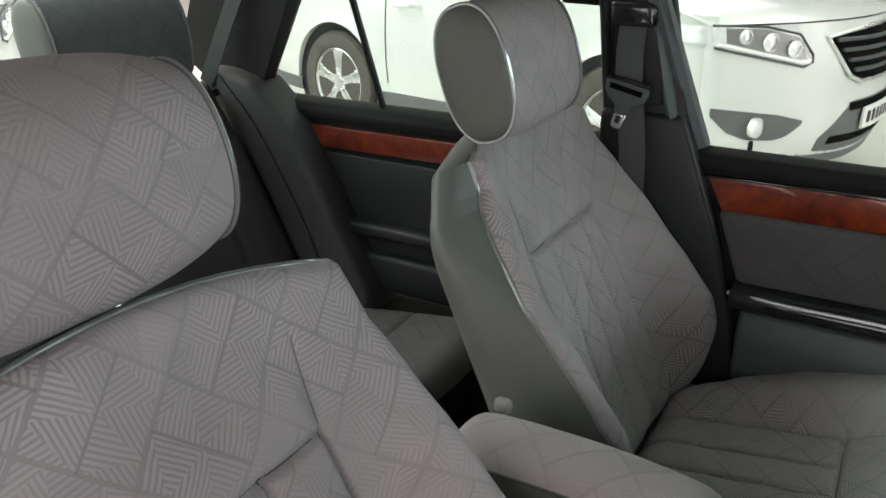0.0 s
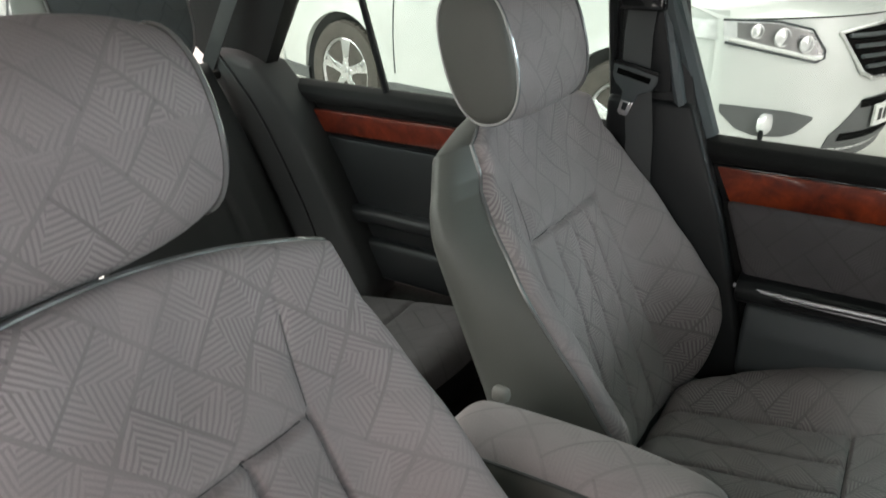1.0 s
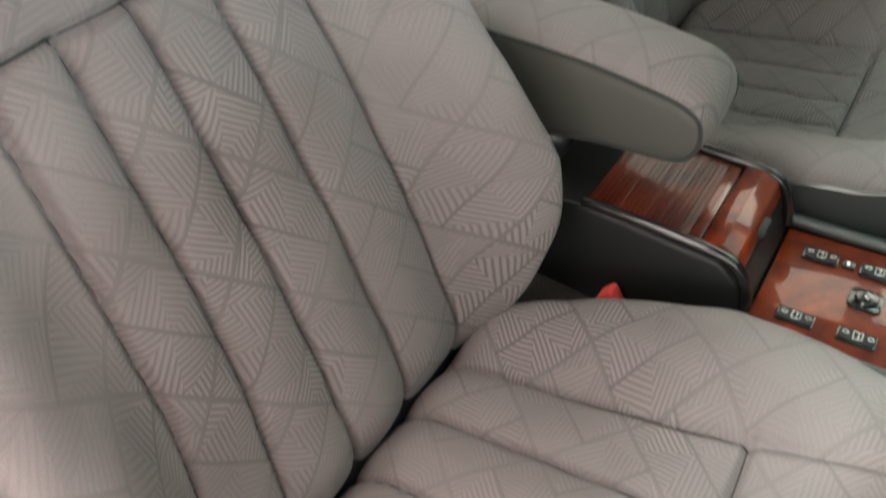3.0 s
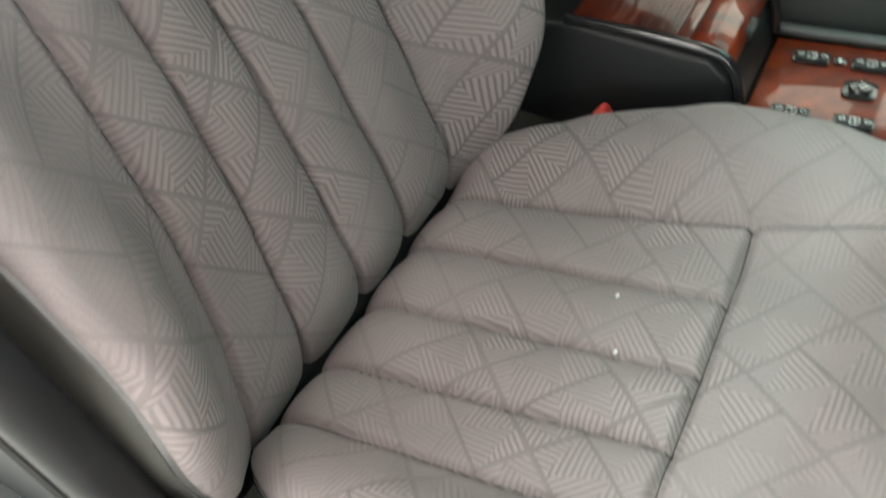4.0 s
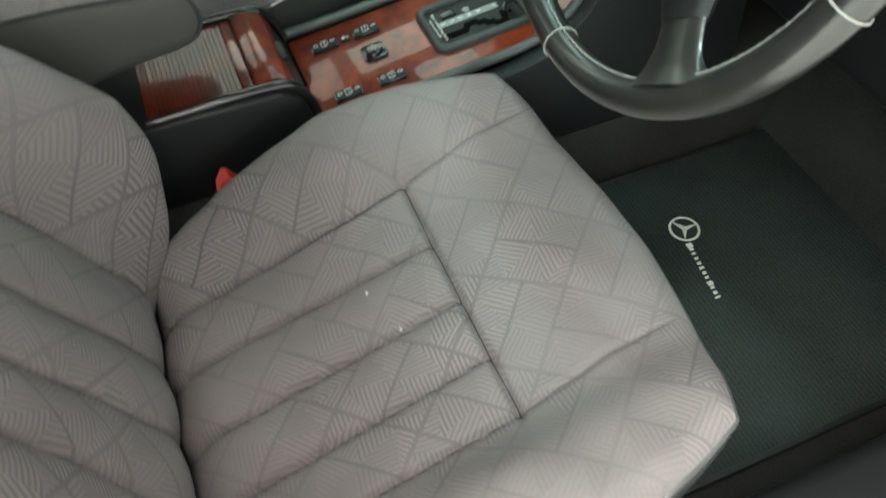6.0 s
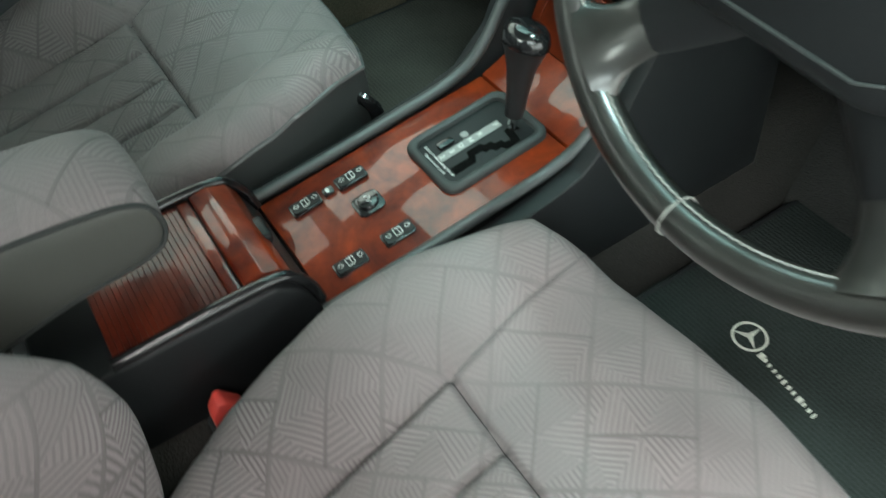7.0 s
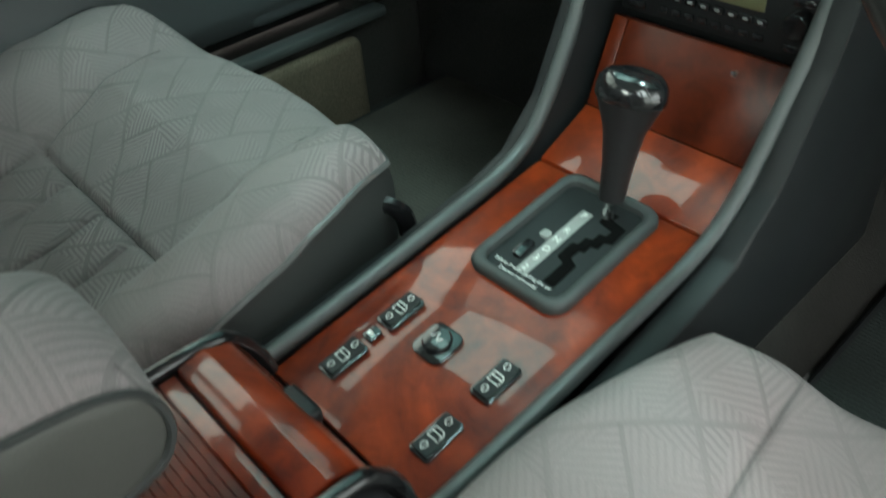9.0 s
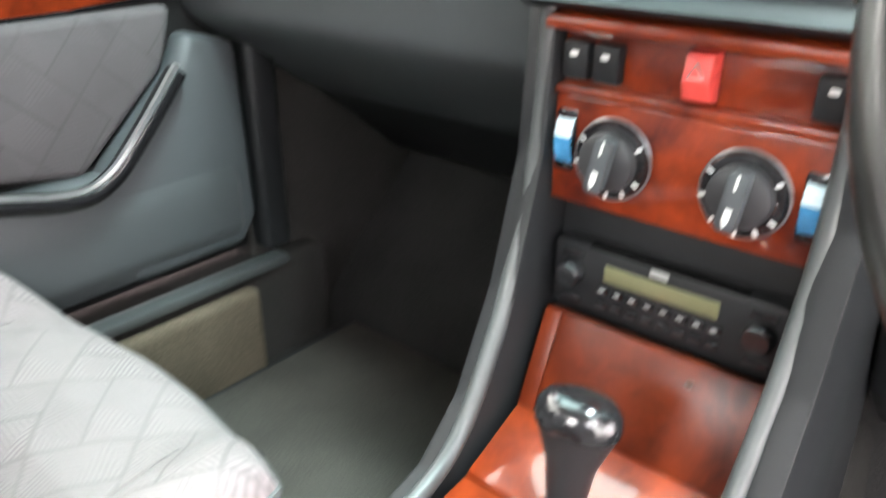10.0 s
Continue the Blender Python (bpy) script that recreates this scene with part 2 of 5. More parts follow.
ALLOY = surface("alloy", (0.72, 0.72, 0.72), 0.28, metal=0.85, var=0.06, bump=0.0)
LAMP = surface("lamp_lens", (0.80, 0.82, 0.83), 0.12, metal=0.25, var=0.3, big=14, fine=22, bump=0.12, depth=0.02, coat=1.0)
RUBBER = surface("rubber_black", (0.012, 0.012, 0.012), 0.75, bump=0.05, spec=0.15)
CARPET_DARK = carpet_material("dark_carpet", (0.024, 0.023, 0.022))
SLOT = surface("slot_black", (0.004, 0.004, 0.004), 0.9, bump=0.0, spec=0.05)
LEATHER_BLACK = surface("lever_leather", (0.014, 0.014, 0.015), 0.45, var=0.2, fine=500, bump=0.25, depth=0.0006)
GREY_DARK = surface("dash_grey", (0.055, 0.062, 0.065), 0.5, var=0.1, fine=700, bump=0.2, depth=0.0005)
DISC = surface("knob_disc", (0.03, 0.03, 0.032), 0.5)
STITCH = surface("stitch_thread", (0.30, 0.30, 0.28), 0.8)
EMBROIDERY = surface("embroidery", (0.62, 0.62, 0.55), 0.8, var=0.15, big=80, fine=600, bump=0.3)
GATE = surface("gate_grey", (0.045, 0.050, 0.050), 0.55, var=0.08, fine=700, bump=0.12, depth=0.0004)
FABRIC_SOFT = fabric_material("worn_fabric", (0.235, 0.208, 0.208), contrast=0.07)
# Tones for the seat creases: the shade in the seams is in the colour.
SEAM_SHADE_FAINT = surface("faint_seam_shadow", (0.11, 0.10, 0.10), 0.95, var=0.2, bump=0.0)
SEAM_SHADE = surface("seam_shadow", (0.05, 0.045, 0.045), 0.95, var=0.2, bump=0.0)
LINT = surface("lint", (0.8, 0.8, 0.78), 0.9, bump=0.0)
FLOOR_PAINT = surface("floor_paint", (0.52, 0.52, 0.49), 0.4, var=0.06, big=0.8, fine=30, bump=0.05)
WALL_PAINT = surface("wall_paint", (0.74, 0.75, 0.73), 0.8, var=0.03, big=0.7, fine=60, bump=0.05)

# Grey chosen to keep the unseen ceiling dim in reflections and fill.
CEILING_DIM = surface("ceiling_dim", (0.24, 0.25, 0.25), 0.8, var=0.05, big=0.7, fine=60, bump=0.05)


# ---- building blocks ----
ROOT = {}


def thing(name, at, label, category, group="", kind=""):
    ob = new(name)
    ob.empty_display_size = 0.05
    ob.location = at
    ROOT[ob.name] = Vector(at)
    return tagged(ob, label, category, group, kind)


def shade(me, angle=0.7):
    me.polygons.foreach_set("use_smooth", [True] * len(me.polygons))
    me.update()
    me.set_sharp_from_angle(angle=angle)


def part(name, bm, material, parent, label="", angle=0.7):
    """Links a bmesh, given in world metres, as one mesh object under a thing or a part."""
    at = ROOT[parent.name]
    bmesh.ops.translate(bm, verts=bm.verts, vec=-Vector(at))
    me = bpy.data.meshes.new(name)
    bm.to_mesh(me)
    bm.free()
    return link(name, me, material, parent, label, angle)


def link(name, me, material, parent, label="", angle=0.7):
    if len(me.materials) == 0:
        me.materials.append(material)
    shade(me, angle)
    ob = new(name, me)
    ob.parent = parent
    ROOT[ob.name] = ROOT[parent.name]
    if label:
        ob["label"] = label
    return ob


def solid(name, bm, material, label, category, kind="structure", angle=0.7):
    me = bpy.data.meshes.new(name)
    bm.to_mesh(me)
    bm.free()
    me.materials.append(material)
    shade(me, angle)
    ob = new(name, me)
    ROOT[ob.name] = Vector((0, 0, 0))
    return tagged(ob, label, category, "", kind)


def grid_mesh(name, pts, uvs, at):
    """A mesh from an array of points, rows x columns x 3."""
    r, c = pts.shape[:2]
    me = bpy.data.meshes.new(name)
    idx = np.arange(r * c).reshape(r, c)
    faces = np.stack([idx[:-1, :-1], idx[:-1, 1:], idx[1:, 1:], idx[1:, :-1]], -1).reshape(-1, 4)
    me.from_pydata((pts.reshape(-1, 3) - np.array(at)).tolist(), [], faces.tolist())
    if uvs is not None:
        layer = me.uv_layers.new(name="UVMap")
        flat = uvs.reshape(-1, 2)[faces.reshape(-1)]
        layer.data.foreach_set("uv", flat.astype(np.float32).reshape(-1))
    me.update()
    return me


def block(x0, x1, y0, y1, z0, z1, bevel=0.004, seg=2, bm=None):
    bm = bm or bmesh.new()
    got = bmesh.ops.create_cube(bm, size=1.0)["verts"]
    bmesh.ops.scale(bm, verts=got, vec=(x1 - x0, y1 - y0, z1 - z0))
    bmesh.ops.translate(bm, verts=got, vec=((x0 + x1) / 2, (y0 + y1) / 2, (z0 + z1) / 2))
    if bevel:
        edges = list({e for v in got for e in v.link_edges})
        bmesh.ops.bevel(bm, geom=edges, offset=bevel, segments=seg, profile=0.5, affect="EDGES", clamp_overlap=True)
    return bm


def prism(outline, axis, a, b, bevel=0.0, seg=2, taper=None):
    """An outline in the two other axes, drawn out along one axis from a to b."""
    bm = bmesh.new()
    order = {"x": lambda p, q, k: (k, p, q), "y": lambda p, q, k: (p, k, q), "z": lambda p, q, k: (p, q, k)}[axis]
    lo = [bm.verts.new(order(p, q, a)) for p, q in outline]
    hi = [bm.verts.new(order(p, q, b)) for p, q in (taper or outline)]
    n = len(outline)
    bm.faces.new(lo), bm.faces.new(hi)
    for i in range(n):
        bm.faces.new((lo[i], lo[(i + 1) % n], hi[(i + 1) % n], hi[i]))
    bmesh.ops.recalc_face_normals(bm, faces=bm.faces)
    if bevel:
        bmesh.ops.bevel(bm, geom=list(bm.edges), offset=bevel, segments=seg, profile=0.5, affect="EDGES", clamp_overlap=True)
    return bm


def rounded(w, h, r, n=5):
    """A rounded rectangle's outline round the origin."""
    out = []
    for sx, sy, a0 in ((1, 1, 0), (-1, 1, 90), (-1, -1, 180), (1, -1, 270)):
        for i in range(n + 1):
            a = radians(a0 + 90 * i / n)
            out.append((sx * (w / 2 - r) + r * math.cos(a), sy * (h / 2 - r) + r * math.sin(a)))
    return out


def tube(points, radius, closed=False, seg=8, bm=None, flat=1.0, up=None):
    bm = bm or bmesh.new()
    pts = [Vector(p) for p in points]
    n, rings = len(pts), []
    ref = Vector(up) if up else Vector((0.13, 0.21, 0.97))
    for i, p in enumerate(pts):
        a = pts[(i - 1) % n] if closed or i else p
        b = pts[(i + 1) % n] if closed or i < n - 1 else p
        t = (b - a).normalized()
        s = t.cross(ref).normalized()
        w = s.cross(t)
        rad = radius[i] if isinstance(radius, (list, tuple)) else radius
        rings.append([bm.verts.new(p + rad * (math.cos(2 * math.pi * k / seg) * s + flat * math.sin(2 * math.pi * k / seg) * w)) for k in range(seg)])
    for i in range(n if closed else n - 1):
        a, b = rings[i], rings[(i + 1) % n]
        for k in range(seg):
            bm.faces.new((a[k], a[(k + 1) % seg], b[(k + 1) % seg], b[k]))
    if not closed:
        bm.faces.new(rings[0][::-1]), bm.faces.new(rings[-1])
    bmesh.ops.recalc_face_normals(bm, faces=bm.faces)
    return bm


def lathe(profile, matrix, seg=32):
    """A profile of (radius, height) turned round the z axis of matrix."""
    bm = bmesh.new()
    rings = [[bm.verts.new(matrix @ Vector((r * math.cos(2 * math.pi * k / seg), r * math.sin(2 * math.pi * k / seg), h))) for k in range(seg)] for r, h in profile]
    for a, b in zip(rings, rings[1:]):
        for k in range(seg):
            bm.faces.new((a[k], a[(k + 1) % seg], b[(k + 1) % seg], b[k]))
    bm.faces.new(rings[0][::-1]), bm.faces.new(rings[-1])
    bmesh.ops.recalc_face_normals(bm, faces=bm.faces)
    return bm


def ribbon(points, width, thick, normal, bm=None):
    """A flat band along points, lying square to normal."""
    bm = bm or bmesh.new()
    pts, nrm = [Vector(p) for p in points], Vector(normal).normalized()
    rings = []
    for i, p in enumerate(pts):
        t = (pts[min(i + 1, len(pts) - 1)] - pts[max(i - 1, 0)]).normalized()
        s = t.cross(nrm).normalized()
        rings.append([bm.verts.new(p + s * a * width / 2 + nrm * b * thick / 2) for a, b in ((-1, -1), (1, -1), (1, 1), (-1, 1))])
    for a, b in zip(rings, rings[1:]):
        for k in range(4):
            bm.faces.new((a[k], a[(k + 1) % 4], b[(k + 1) % 4], b[k]))
    bm.faces.new(rings[0][::-1]), bm.faces.new(rings[-1])
    bmesh.ops.recalc_face_normals(bm, faces=bm.faces)
    return bm


def smooth_line(points, steps=8):
    """A Catmull-Rom line through points."""
    p = [Vector(q) for q in points]
    p = [2 * p[0] - p[1]] + p + [2 * p[-1] - p[-2]]
    out = []
    for i in range(1, len(p) - 2):
        for k in range(steps):
            t = k / steps
            a, b, c, d = p[i - 1], p[i], p[i + 1], p[i + 2]
            out.append(0.5 * ((2 * b) + (c - a) * t + (2 * a - 5 * b + 4 * c - d) * t * t + (3 * b - a - 3 * c + d) * t ** 3))
    out.append(p[-2])
    return out


def lettering(name, body, size, matrix, material, parent, label=""):
    cu = bpy.data.curves.new(name, "FONT")
    cu.body, cu.size, cu.align_x, cu.align_y, cu.extrude = body, size, "CENTER", "CENTER", 0.0002
    tmp = bpy.data.objects.new(name, cu)
    scene.collection.objects.link(tmp)
    bpy.context.view_layer.update()
    me = bpy.data.meshes.new_from_object(tmp.evaluated_get(bpy.context.evaluated_depsgraph_get()))
    bpy.data.objects.remove(tmp)
    me.transform(Matrix.Translation(-ROOT[parent.name]) @ matrix)
    me.materials.clear()
    return link(name, me, material, parent, label)


# ---- upholstered pads ----
def groove(d, width, depth):
    return -depth * np.exp(-(d / width) ** 2)


def pad_points(halfw, length, k, roll, height, place, n=150, crown=0.0):
    """A cushioned face: a grid rounded at its corners and rolled over at its edges."""
    a, b = np.meshgrid(np.linspace(-1, 1, n), np.linspace(-1, 1, n))
    # finer steps towards the rolled edge
    a, b = np.sin(a * 1.35) / math.sin(1.35), np.sin(b * 1.35) / math.sin(1.35)
    x, y = a * np.sqrt(1 - k * b * b / 2), b * np.sqrt(1 - k * a * a / 2)
    V = (y + 1) / 2 * length + crown * (1 - a * a) * np.clip(b, 0, 1) ** 2
    U = x * halfw((y + 1) / 2)
    e = np.minimum((1 - np.abs(a)) * halfw((y + 1) / 2), (1 - np.abs(b)) * length / 2)
    f = np.clip(1 - e / roll, 0, 1)
    H = height(U, V) - roll * (1 - np.sqrt(np.clip(1 - f * f, 0, 1)))
    pts = place(U, V, H)
    return pts, np.stack([U, V], -1)


def rim_of(pts):
    return np.concatenate([pts[0, :-1], pts[:-1, -1], pts[-1, :0:-1], pts[:0:-1, 0]])


def plane_frame(origin, vdir, ndir):
    o, v, n = (np.array(q, float) for q in (origin, vdir, ndir))
    v, n = v / np.linalg.norm(v), n / np.linalg.norm(n)
    ex = np.array((1.0, 0, 0))
    return lambda U, V, H: o + U[..., None] * ex + V[..., None] * v + H[..., None] * n


def headrest_points(hh, thick, k, n=64):
    """A soft block: an oval in depth and height, drawn out along x."""
    ang = np.linspace(0, 2 * np.pi, n + 1)
    c, s = np.cos(ang), np.sin(ang)
    oy = np.sign(c) * np.abs(c) ** k * thick / 2
    oz = np.sign(s) * np.abs(s) ** k * hh / 2
    return ang, oy, oz


def head_restraint(seat, cx, y, z, hw, hh, thick, lean, label, fabric, k=0.82, droop=0.0):
    """droop: how much lower the block is at its ends than in its middle."""
    ang, oy, oz = headrest_points(hh, thick, k)
    xs = np.linspace(-1, 1, 41)
    cl, sl = math.cos(radians(lean)), math.sin(radians(lean))

    def rows(xvals, scales):
        out = []
        for xv, sc in zip(xvals, scales):
            py, pz = oy * sc[0], oz * sc[1]
            out.append(np.stack([np.full_like(py, cx + xv), y + py * cl - pz * sl, z + py * sl + pz * cl], -1))
        return np.array(out)

    bulge = [(1 + 0.10 * (1 - q * q) - 0.03 * q ** 8, 1 + 0.05 * (1 - q * q) - 0.03 * q ** 8 - droop * abs(q) ** 3) for q in xs]
    pts = rows(xs * hw, bulge)
    uvs = np.stack(np.meshgrid(np.cumsum(np.hypot(np.gradient(oy), np.gradient(oz))), xs * hw), -1)[..., ::-1]
    main = link("head_restraint", grid_mesh("head_restraint", pts, uvs, ROOT[seat.name]), fabric, seat, label, 1.2)
    for side in (-1, 1):
        q = np.linspace(0, 1, 7)
        sc = [((0.97 - 0.97 * t ** 3) + 1e-3, (0.97 - droop) * (1 - t ** 3) + 1e-3) for t in q]
        cap = rows([side * (hw - 0.001 + 0.014 * math.sin(t * math.pi / 2)) for t in q], sc)
        link("end_cap", grid_mesh("end_cap", cap, None, ROOT[seat.name]), VINYL, main, "", 1.2)
        edge = rows([side * (hw + 0.001)], [(0.985, 0.985 - droop)])[0][:-1]
        part("piping", tube([tuple(p) for p in edge], 0.0032, True, 6, up=(1, 0, 0)), PIPING, main)
    for px in (-0.07, 0.07):
        part("post", tube([(cx + px, y - 0.005, z - hh / 2 + 0.03), (cx + px, y - 0.03, z - hh / 2 - 0.09)], 0.006), CHROME, main)
    return main


def bulge_curve(knots):
    line = smooth_line([(t, w, 0) for t, w in knots], 10)
    return np.array([p.x for p in line]), np.array([p.y for p in line])


def front_seat(cx, y0, label, crown, flecks=(), handle=None, deep=0.552, front=(), rear=(), cross_b=0.516, rib=1.0, taper=0.0, corner=0.60, lift=0.0):
    """cx: the seat's middle; y0: how far it is slid forward; front, rear: the cushion's seams; rib: how full the ribs are."""
    seat = thing("car_seat", (cx, y0 - 0.1, 0.33), label, "car seat", "front seats")
    at = ROOT[seat.name]
    inner = -1 if cx > 0 else 1

    def crease(i, V):
        """The cushion's seams, counted from the tunnel outwards."""
        return inner * (rear[i] + (front[i] - rear[i]) * np.clip(V / 0.352, 0, 1.4))

    def sigmoid(d, soft):
        return 1 / (1 + np.exp(np.clip(-d / soft, -60, 60)))

    # cushion
    def cushion_h(U, V):
        cross = 0.350
        bol = sigmoid(np.abs(U) - 0.172, 0.016)
        ahead = np.clip((V - cross) / 0.1, 0, 1)
        h = (0.022 + 0.054 * np.clip(V / 0.3, 0, 1)) * bol * (1 - 0.45 * ahead) + 0.026 * ahead
        h = h - 0.022 * np.clip((V - 0.42) / 0.14, 0, 1) ** 2
        h = h + lift * np.clip((V - 0.32) / 0.18, 0, 1)
        inside = sigmoid(cross - V, 0.004)
        for i in range(5):
            w = inside if 0 < i < 4 else sigmoid(0.50 - V, 0.01)
            depth = 0.007 if 0 < i < 4 else 0.008 - 0.004 * ahead
            h = h + groove(U - crease(i, V), 0.0036, 1) * w * depth
        lo, hi = sorted((crease(0, np.array(cross)), crease(4, np.array(cross))))
        band = sigmoid(U - lo + 0.006, 0.004) * sigmoid(hi + 0.006 - U, 0.004)
        h = h + groove(V - cross, 0.0038, 0.010) * band
        for i in range(4):
            a, b = crease(i, V), crease(i + 1, V)
            h = h + 0.009 * np.clip(1 - ((U - (a + b) / 2) / ((a - b) / 2 + 1e-6)) ** 2, 0, 1) ** 0.8 * inside
        h = h - 0.045 * np.clip((0.085 - V) / 0.065, 0, 1.3) ** 2
        wr = 0.0018 * np.sin(U * 61 + 3 * np.sin(V * 23)) * np.sin(V * 37 + U * 17)
        return h + wr

    tilt = radians(9.5)
    place = plane_frame((cx, y0 - 0.335, 0.447), (0, math.cos(tilt), math.sin(tilt)), (0, -math.sin(tilt), math.cos(tilt)))
    hw = lambda t: 0.240 + 0.042 * np.sin(np.clip(t * 1.1, 0, 1) * np.pi * 0.6)
    pts, uvs = pad_points(hw, deep, corner, 0.030, cushion_h, place, 280)
    cushion = link("cushion", grid_mesh("cushion", pts, uvs, at), FABRIC, seat, "", 1.2)
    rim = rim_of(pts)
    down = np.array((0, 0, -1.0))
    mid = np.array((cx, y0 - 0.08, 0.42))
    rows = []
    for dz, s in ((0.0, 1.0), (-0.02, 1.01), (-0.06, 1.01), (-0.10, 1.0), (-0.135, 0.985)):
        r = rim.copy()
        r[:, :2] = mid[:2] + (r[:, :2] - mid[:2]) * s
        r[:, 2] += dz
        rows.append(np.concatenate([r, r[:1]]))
    # Same vinyl as the sides; the shade beside the console is in the tone.
    link("valance", grid_mesh("valance", np.array(rows), None, at), SHADED_VALANCE, seat, "vinyl valance with shade in its colour", 1.2)
    part("piping", tube([tuple(p) for p in rim[::3]], 0.0035, True, 6), PIPING, cushion)
    part("base", block(cx - 0.19, cx + 0.19, y0 - 0.28, y0 + 0.12, 0.335, 0.39, 0.02), BLACK, seat)
    for sx in (-0.17, 0.17):
        part("rail", block(cx + sx - 0.02, cx + sx + 0.02, y0 - 0.32, y0 + 0.14, 0.303, 0.336, 0.005), BLACK, seat)

    # Lays thin dark tubes in the grooves as the shade of the seams.
    def seam_lines(parent, height, frame_at, runs, rad=0.0015, material=SEAM_SHADE):
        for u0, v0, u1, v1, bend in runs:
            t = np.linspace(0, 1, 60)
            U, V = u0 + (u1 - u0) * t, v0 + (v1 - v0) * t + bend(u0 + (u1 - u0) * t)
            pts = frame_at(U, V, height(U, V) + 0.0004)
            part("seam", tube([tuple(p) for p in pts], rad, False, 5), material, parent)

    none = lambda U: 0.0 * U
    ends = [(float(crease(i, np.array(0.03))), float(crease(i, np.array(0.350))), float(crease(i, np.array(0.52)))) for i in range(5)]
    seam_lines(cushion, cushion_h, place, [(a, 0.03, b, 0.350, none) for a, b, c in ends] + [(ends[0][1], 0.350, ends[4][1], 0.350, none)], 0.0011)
    seam_lines(cushion, cushion_h, place, [(b, 0.350, c, 0.52, none) for a, b, c in (ends[0], ends[4])], 0.0005, SEAM_SHADE_FAINT)

    # backrest
    low_s, top_s = (0.152, 0.067, -0.014, -0.089, -0.162), (0.133, 0.057, -0.006, -0.063, -0.118)

    def back_line(i, V):
        """The backrest's seams close up towards the top; the outer two run on above the cross seam and spread."""
        q = low_s[i] + (top_s[i] - low_s[i]) * np.clip((V - 0.1) / 0.41, 0, 1)
        return inner * (q + np.sign(top_s[i]) * 0.19 * np.clip(V - cross_b, 0, 1))

    def back_h(U, V):
        bol = sigmoid(np.abs(U) - 0.19, 0.018)
        low = np.where(V < 0.24, np.sin(np.clip(V / 0.24, 0, 1) * np.pi / 2), np.clip(1 - (V - 0.24) / 0.34, 0, 1) ** 0.9)
        h = (0.104 * low + 0.012) * bol + 0.016 * np.sin(np.clip(V / 0.6, 0, 1) * np.pi)
        inside = sigmoid(cross_b - V, 0.004)
        upper = sigmoid(cross_b + 0.10 - V, 0.012)
        for i in range(5):
            h = h + rib * groove(U - back_line(i, V), 0.0036, 1) * ((inside * 0.007) if 0 < i < 4 else upper * (0.0035 + 0.005 * inside))
        for i in range(4):
            a, b = back_line(i, V), back_line(i + 1, V)
            h = h + 0.010 * rib * np.clip(1 - ((U - (a + b) / 2) / ((a - b) / 2 + 1e-6)) ** 2, 0, 1) ** 0.8 * inside
        lo, hi = sorted((inner * 0.124, inner * -0.122))
        band = sigmoid(U - lo + 0.005, 0.004) * sigmoid(hi + 0.005 - U, 0.004)
        h = h + groove(V - cross_b, 0.0042, 0.010) * band
        h = h + 0.010 * band * np.exp(-((V - cross_b - 0.035) / 0.03) ** 2)
        h = h - 0.03 * np.clip((0.115 - V) / 0.07, 0, 1.5) ** 2 * (1 - 0.6 * bol)
        wr = 0.002 * np.sin(U * 53 + 2 * np.sin(V * 19)) * np.sin(V * 29 + U * 23)
        return h + wr

    BW_T, BW_W = bulge_curve(((0, 0.165), (0.06, 0.195), (0.14, 0.228), (0.25, 0.254), (0.38, 0.262), (0.5, 0.258), (0.62, 0.258), (0.75, 0.259), (0.9, 0.261), (1.0, 0.257)))
    rec = radians(23.3)
    bplace = plane_frame((cx, y0 - 0.268, 0.40), (0, -math.sin(rec), math.cos(rec)), (0, math.cos(rec), math.sin(rec)))
    bflat = bplace
    draw_in = lambda U, V: 1 - taper * np.clip((V - 0.40) / 0.20, 0, 1) ** 1.8 * (inner * U > 0)
    spread = lambda U, V: 1 + 0.26 * np.clip(1 - V / 0.27, 0, 1) ** 1.2 * (inner * U < 0)
    bplace = lambda U, V, H: bflat(U * draw_in(U, V) * spread(U, V), V, H)
    bw = lambda t: np.interp(t, BW_T, BW_W)
    pts, uvs = pad_points(bw, 0.668, 0.26, 0.020, back_h, bplace, 280, 0.022)
    back = link("backrest", grid_mesh("backrest", pts, uvs, at), FABRIC, seat, "", 1.2)
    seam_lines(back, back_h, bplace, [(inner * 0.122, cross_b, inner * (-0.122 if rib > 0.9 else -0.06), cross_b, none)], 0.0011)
    # the backrest's creases get the same tubes of painted shade
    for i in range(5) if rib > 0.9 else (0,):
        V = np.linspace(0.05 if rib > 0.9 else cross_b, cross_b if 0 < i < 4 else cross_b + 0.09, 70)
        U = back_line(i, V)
        part("seam", tube([tuple(p) for p in bplace(U, V, back_h(U, V) + 0.0003)], 0.0009, False, 5), SEAM_SHADE if 0 < i < 4 else SEAM_SHADE_FAINT, back)
    rim = rim_of(pts)
    rim_v = rim_of(uvs)[:, 1]
    ease = np.clip((0.72 - rim_v) / 0.20, 0, 1)
    full = 1 + (1 / draw_in(rim[:, 0] - cx, rim_v) - 1) * ease * ease * (3 - 2 * ease)
    nv = np.array((0, math.cos(rec), math.sin(rec)))
    cen = np.array((cx, y0 - 0.268 - 0.33 * math.sin(rec), 0.40 + 0.33 * math.cos(rec)))
    rows, off = [], (rim - cen) @ nv
    flat = rim - cen - off[:, None] * nv
    side = flat * np.array((1.0, 0, 0))
    rise = flat - side
